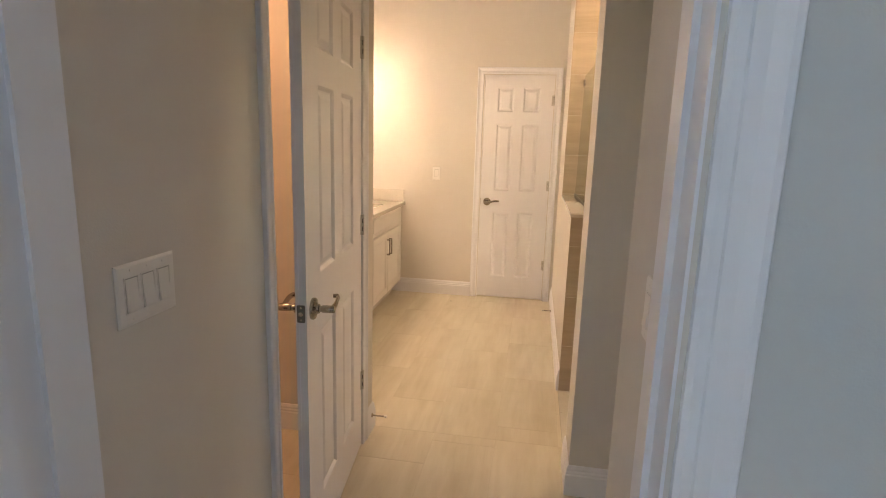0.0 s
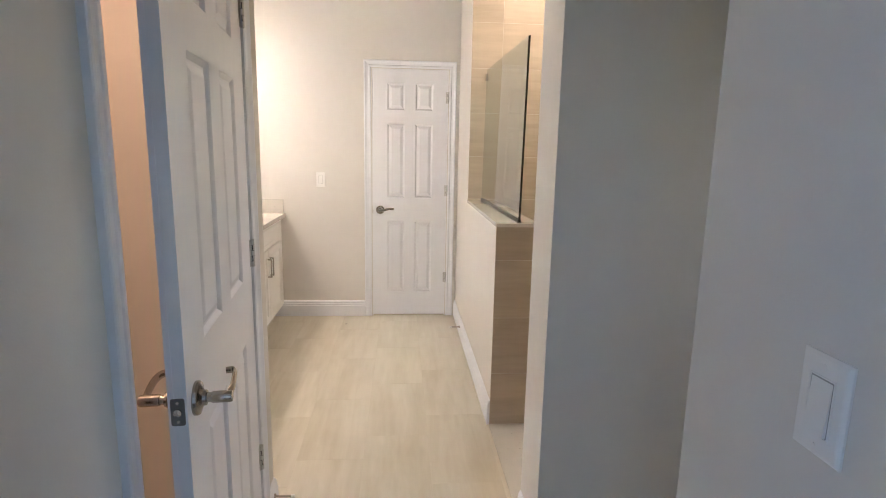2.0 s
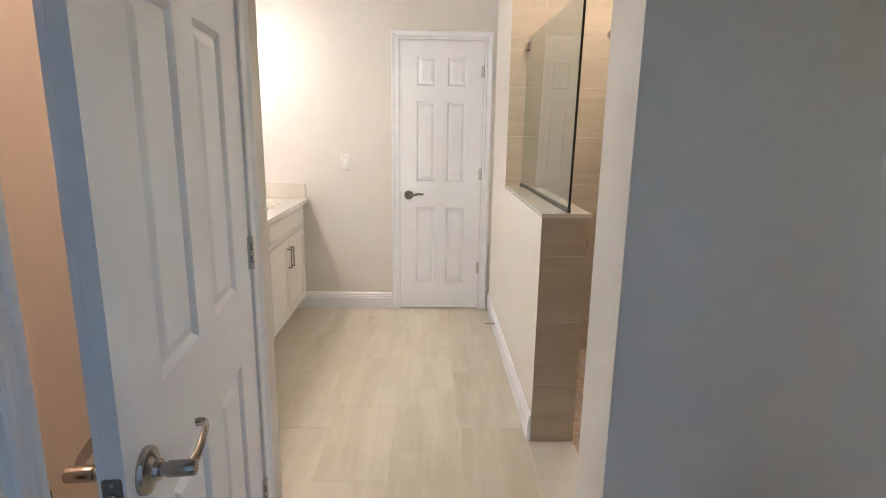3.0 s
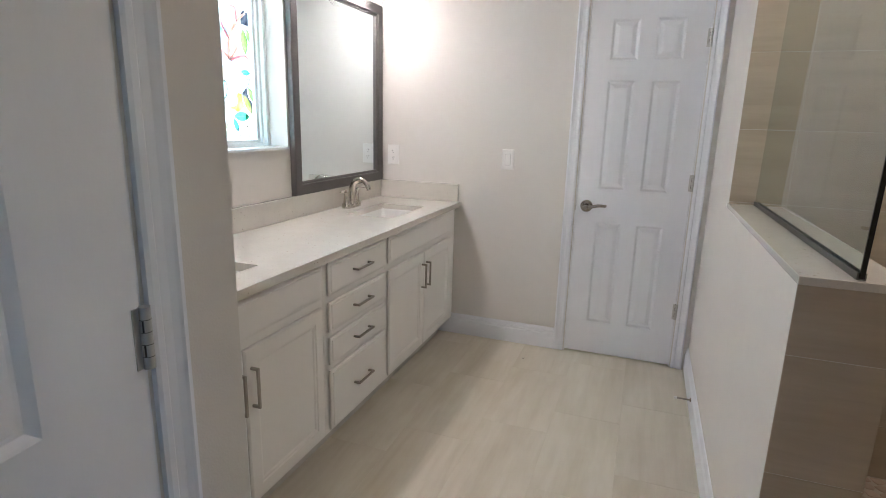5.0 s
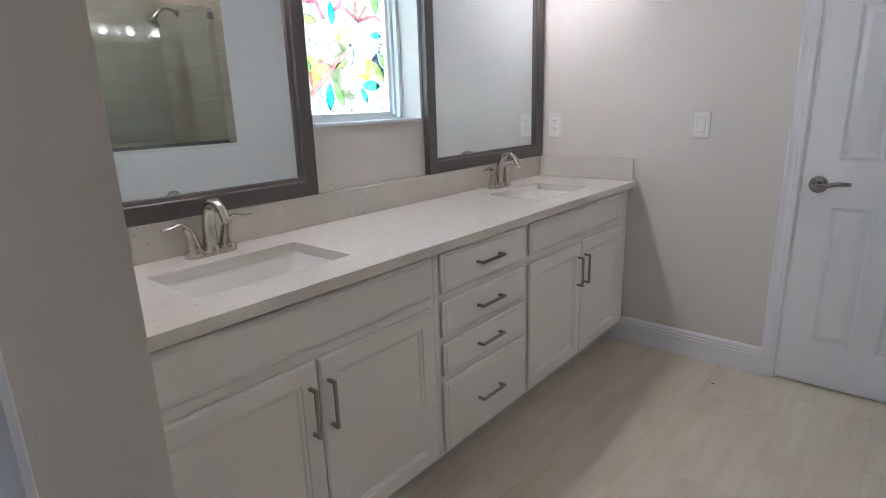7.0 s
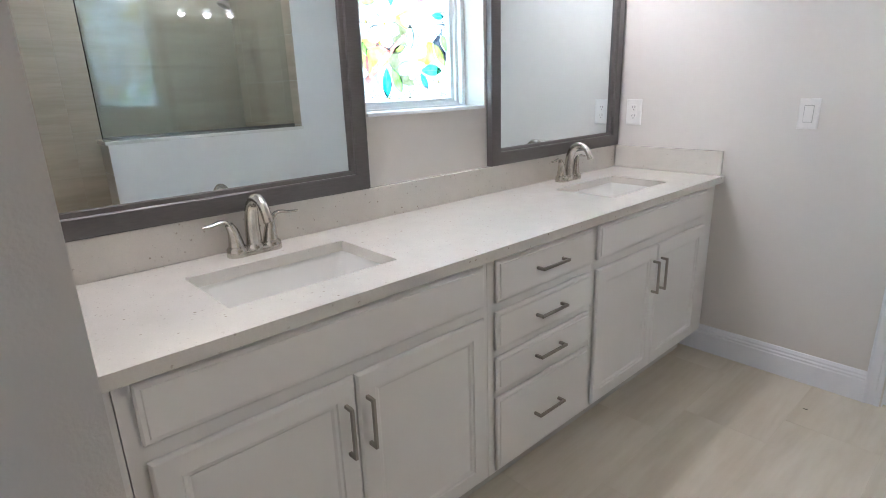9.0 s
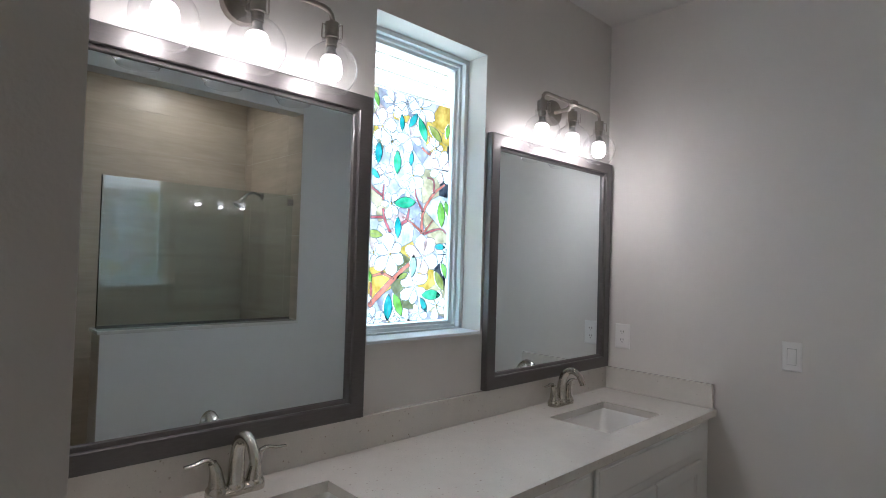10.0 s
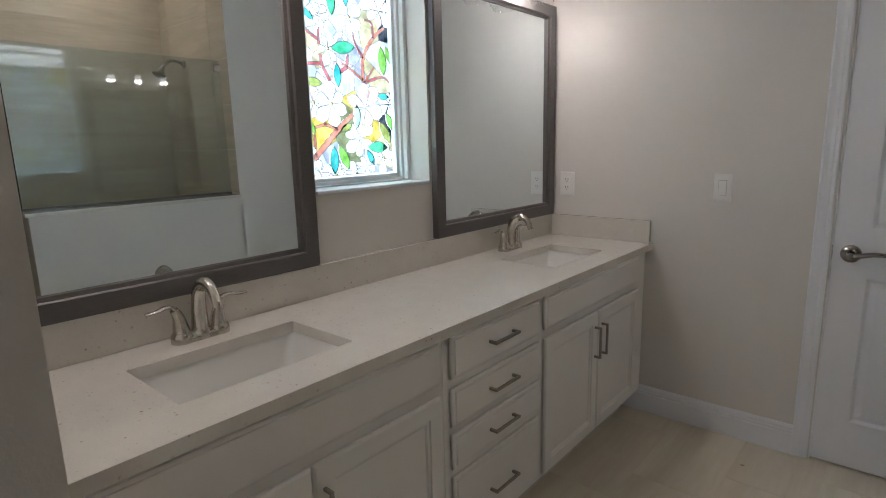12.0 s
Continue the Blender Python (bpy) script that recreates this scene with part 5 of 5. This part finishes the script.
# ---- tiles
def tile_mesh(a, b, thick, edge=0.0007):
    """A slab a x b in the local x, y plane with its top at z = 0 and eased edges."""
    bm = bmesh.new()
    rings = [[bm.verts.new((sx * (a / 2 - s), sy * (b / 2 - s), z)) for sx, sy in ((-1, -1), (1, -1), (1, 1), (-1, 1))] for s, z in ((0, -thick), (0, -edge), (edge, 0))]
    for p, q in zip(rings, rings[1:]):
        for k in range(4):
            bm.faces.new([p[k], p[(k + 1) % 4], q[(k + 1) % 4], q[k]])
    bm.faces.new(rings[-1])
    me = bpy.data.meshes.new("tile")
    bm.to_mesh(me)
    bm.free()
    return me


MESHES = {}


def lay(parent, mat, m, u0, u1, v0, v1, joint, thick):
    """One tile over a rectangle of the plane that m lays in the world."""
    a, b = u1 - u0 - joint, v1 - v0 - joint
    if a < 0.012 or b < 0.012:
        return
    key = (round(a, 4), round(b, 4), mat.name)
    if key not in MESHES:
        MESHES[key] = tile_mesh(a, b, thick)
        MESHES[key].materials.append(mat)
    ob = new("tile", MESHES[key])
    ob.parent = parent
    ob.matrix_basis = m @ pose((u0 + u1) / 2, (v0 + v1) / 2, 0)


def tile_rect(parent, mat, m, area, lu, lv, ou, ov, shift, joint, thick=0.008):
    """Fill area (u0, u1, v0, v1) with courses; each next column is moved by shift along v."""
    u0, u1, v0, v1 = area
    i = math.floor((u0 - ou) / lu)
    while ou + i * lu < u1:
        off = ov + (i * shift) % lv
        j = math.floor((v0 - off) / lv)
        while off + j * lv < v1:
            a0, a1 = max(u0, ou + i * lu), min(u1, ou + (i + 1) * lu)
            b0, b1 = max(v0, off + j * lv), min(v1, off + (j + 1) * lv)
            if a1 > a0 and b1 > b0:
                lay(parent, mat, m, a0, a1, b0, b1, joint, thick)
            j += 1
        i += 1


FLAT = Matrix.Identity(4)
TW, TL, TU, TV, TS = 0.308, 0.616, 1.044, -1.602, 0.2053
for area in ((0.0, XR, Y_PIER, 0.0), (XL, XR, Y_ALC0, Y_PIER), (XL, XS, Y_ENT0, Y_ALC0), (XR, 4.08, Y_ALC0, Y_ALC1), (XS + 0.13, 4.08, Y_ENT1, Y_ALC0), (0.0, XL - 0.115, -4.08, Y_PIER - 0.115)):
    tile_rect(FLOOR, TILE, FLAT, area, TW, TL, TU, TV, TS, 0.0014)
TH = 0.2945
SW = 0.60
FAR_T = thing("shower_tile_far", "beige linear-veined porcelain tile on the shower wall", "wall tile", None, "", "structure")
tile_rect(FAR_T, STILE, axes((0, Y_SH1, 0), (1, 0, 0), (0, 0, 1), (0, -1, 0)), (XR, X_SH, -0.035, CEIL_Z), SW, TH, 2.20, 0.199, 0.0, 0.002)
BACK_T = thing("shower_tile_back", "beige linear-veined porcelain tile on the shower back wall", "wall tile", None, "", "structure")
tile_rect(BACK_T, STILE, axes((X_SH, 0, 0), (0, -1, 0), (0, 0, 1), (-1, 0, 0)), (-Y_SH1, -Y_SH0, -0.035, CEIL_Z), 1.2, TH, 0.735, 0.199, 0.0, 0.002)
NEAR_T = thing("shower_tile_near", "beige linear-veined porcelain tile on the shower entry wall", "wall tile", None, "", "structure")
tile_rect(NEAR_T, STILE, axes((0, Y_SH0 + 0.010, 0), (-1, 0, 0), (0, 0, 1), (0, 1, 0)), (-X_SH, -2.05, -0.035, CEIL_Z), 1.2, TH, -X_SH, 0.199, 0.0, 0.002)
HALF_T = thing("half_wall_tile", "beige linear-veined porcelain tile on the half wall", "wall tile", None, "", "structure")
tile_rect(HALF_T, STILE, axes((0, HALF_Y, 0), (1, 0, 0), (0, 0, 1), (0, -1, 0)), (XR, HALF_X, 0.004, HALF_Z), SW, 0.30, 1.95, 0.287, 0.0, 0.002, 0.010)
tile_rect(HALF_T, STILE, axes((HALF_X, 0, 0), (0, 1, 0), (0, 0, 1), (1, 0, 0)), (HALF_Y + 0.012, Y_SH1, -0.035, HALF_Z), SW, 0.30, HALF_Y, 0.287, 0.0, 0.002, 0.010)


def mosaic():
    """Small irregular shower floor stones, as one piece of stuff."""
    rnd = random.Random(5)
    verts, faces = [], []
    sx, sy = (X_SH - HALF_X) / 14, (Y_SH1 - Y_SH0) / 37
    for i in range(14):
        for j in range(37):
            cx, cy = HALF_X + (i + 0.5) * sx, Y_SH0 + (j + 0.5) * sy
            k0, n = len(verts), 7
            ph = rnd.uniform(0, 6.28)
            for r, z in ((0.0258, -0.037), (0.0250, -0.0338), (0.0205, -0.0328)):
                for k in range(n):
                    a = ph + 2 * math.pi * k / n
                    q = r * (1 + 0.12 * math.sin(3 * a + ph))
                    verts.append((cx + q * math.cos(a), cy + q * math.sin(a), z))
            for q in (0, 1):
                for k in range(n):
                    faces.append((k0 + q * n + k, k0 + q * n + (k + 1) % n, k0 + (q + 1) * n + (k + 1) % n, k0 + (q + 1) * n + k))
            faces.append(tuple(k0 + 2 * n + k for k in range(n)))
    me = bpy.data.meshes.new("shower_mosaic")
    me.from_pydata(verts, [], faces)
    me.materials.append(PEBBLE)
    tagged(new("shower_mosaic", me), "tan pebble mosaic on the shower floor", "mosaic", "", "stuff")


PEBBLE = material("pebble", (0.45, 0.34, 0.24), 0.5)
geo = node(PEBBLE, "ShaderNodeNewGeometry")
pr = node(PEBBLE, "ShaderNodeValToRGB")
pr.color_ramp.elements[0].color, pr.color_ramp.elements[1].color = (0.42, 0.32, 0.24, 1), (0.54, 0.43, 0.33, 1)
PEBBLE.node_tree.links.new(geo.outputs["Random Per Island"], pr.inputs[0])
PEBBLE.node_tree.links.new(pr.outputs[0], PEBBLE.node_tree.nodes["Principled BSDF"].inputs["Base Color"])
mosaic()
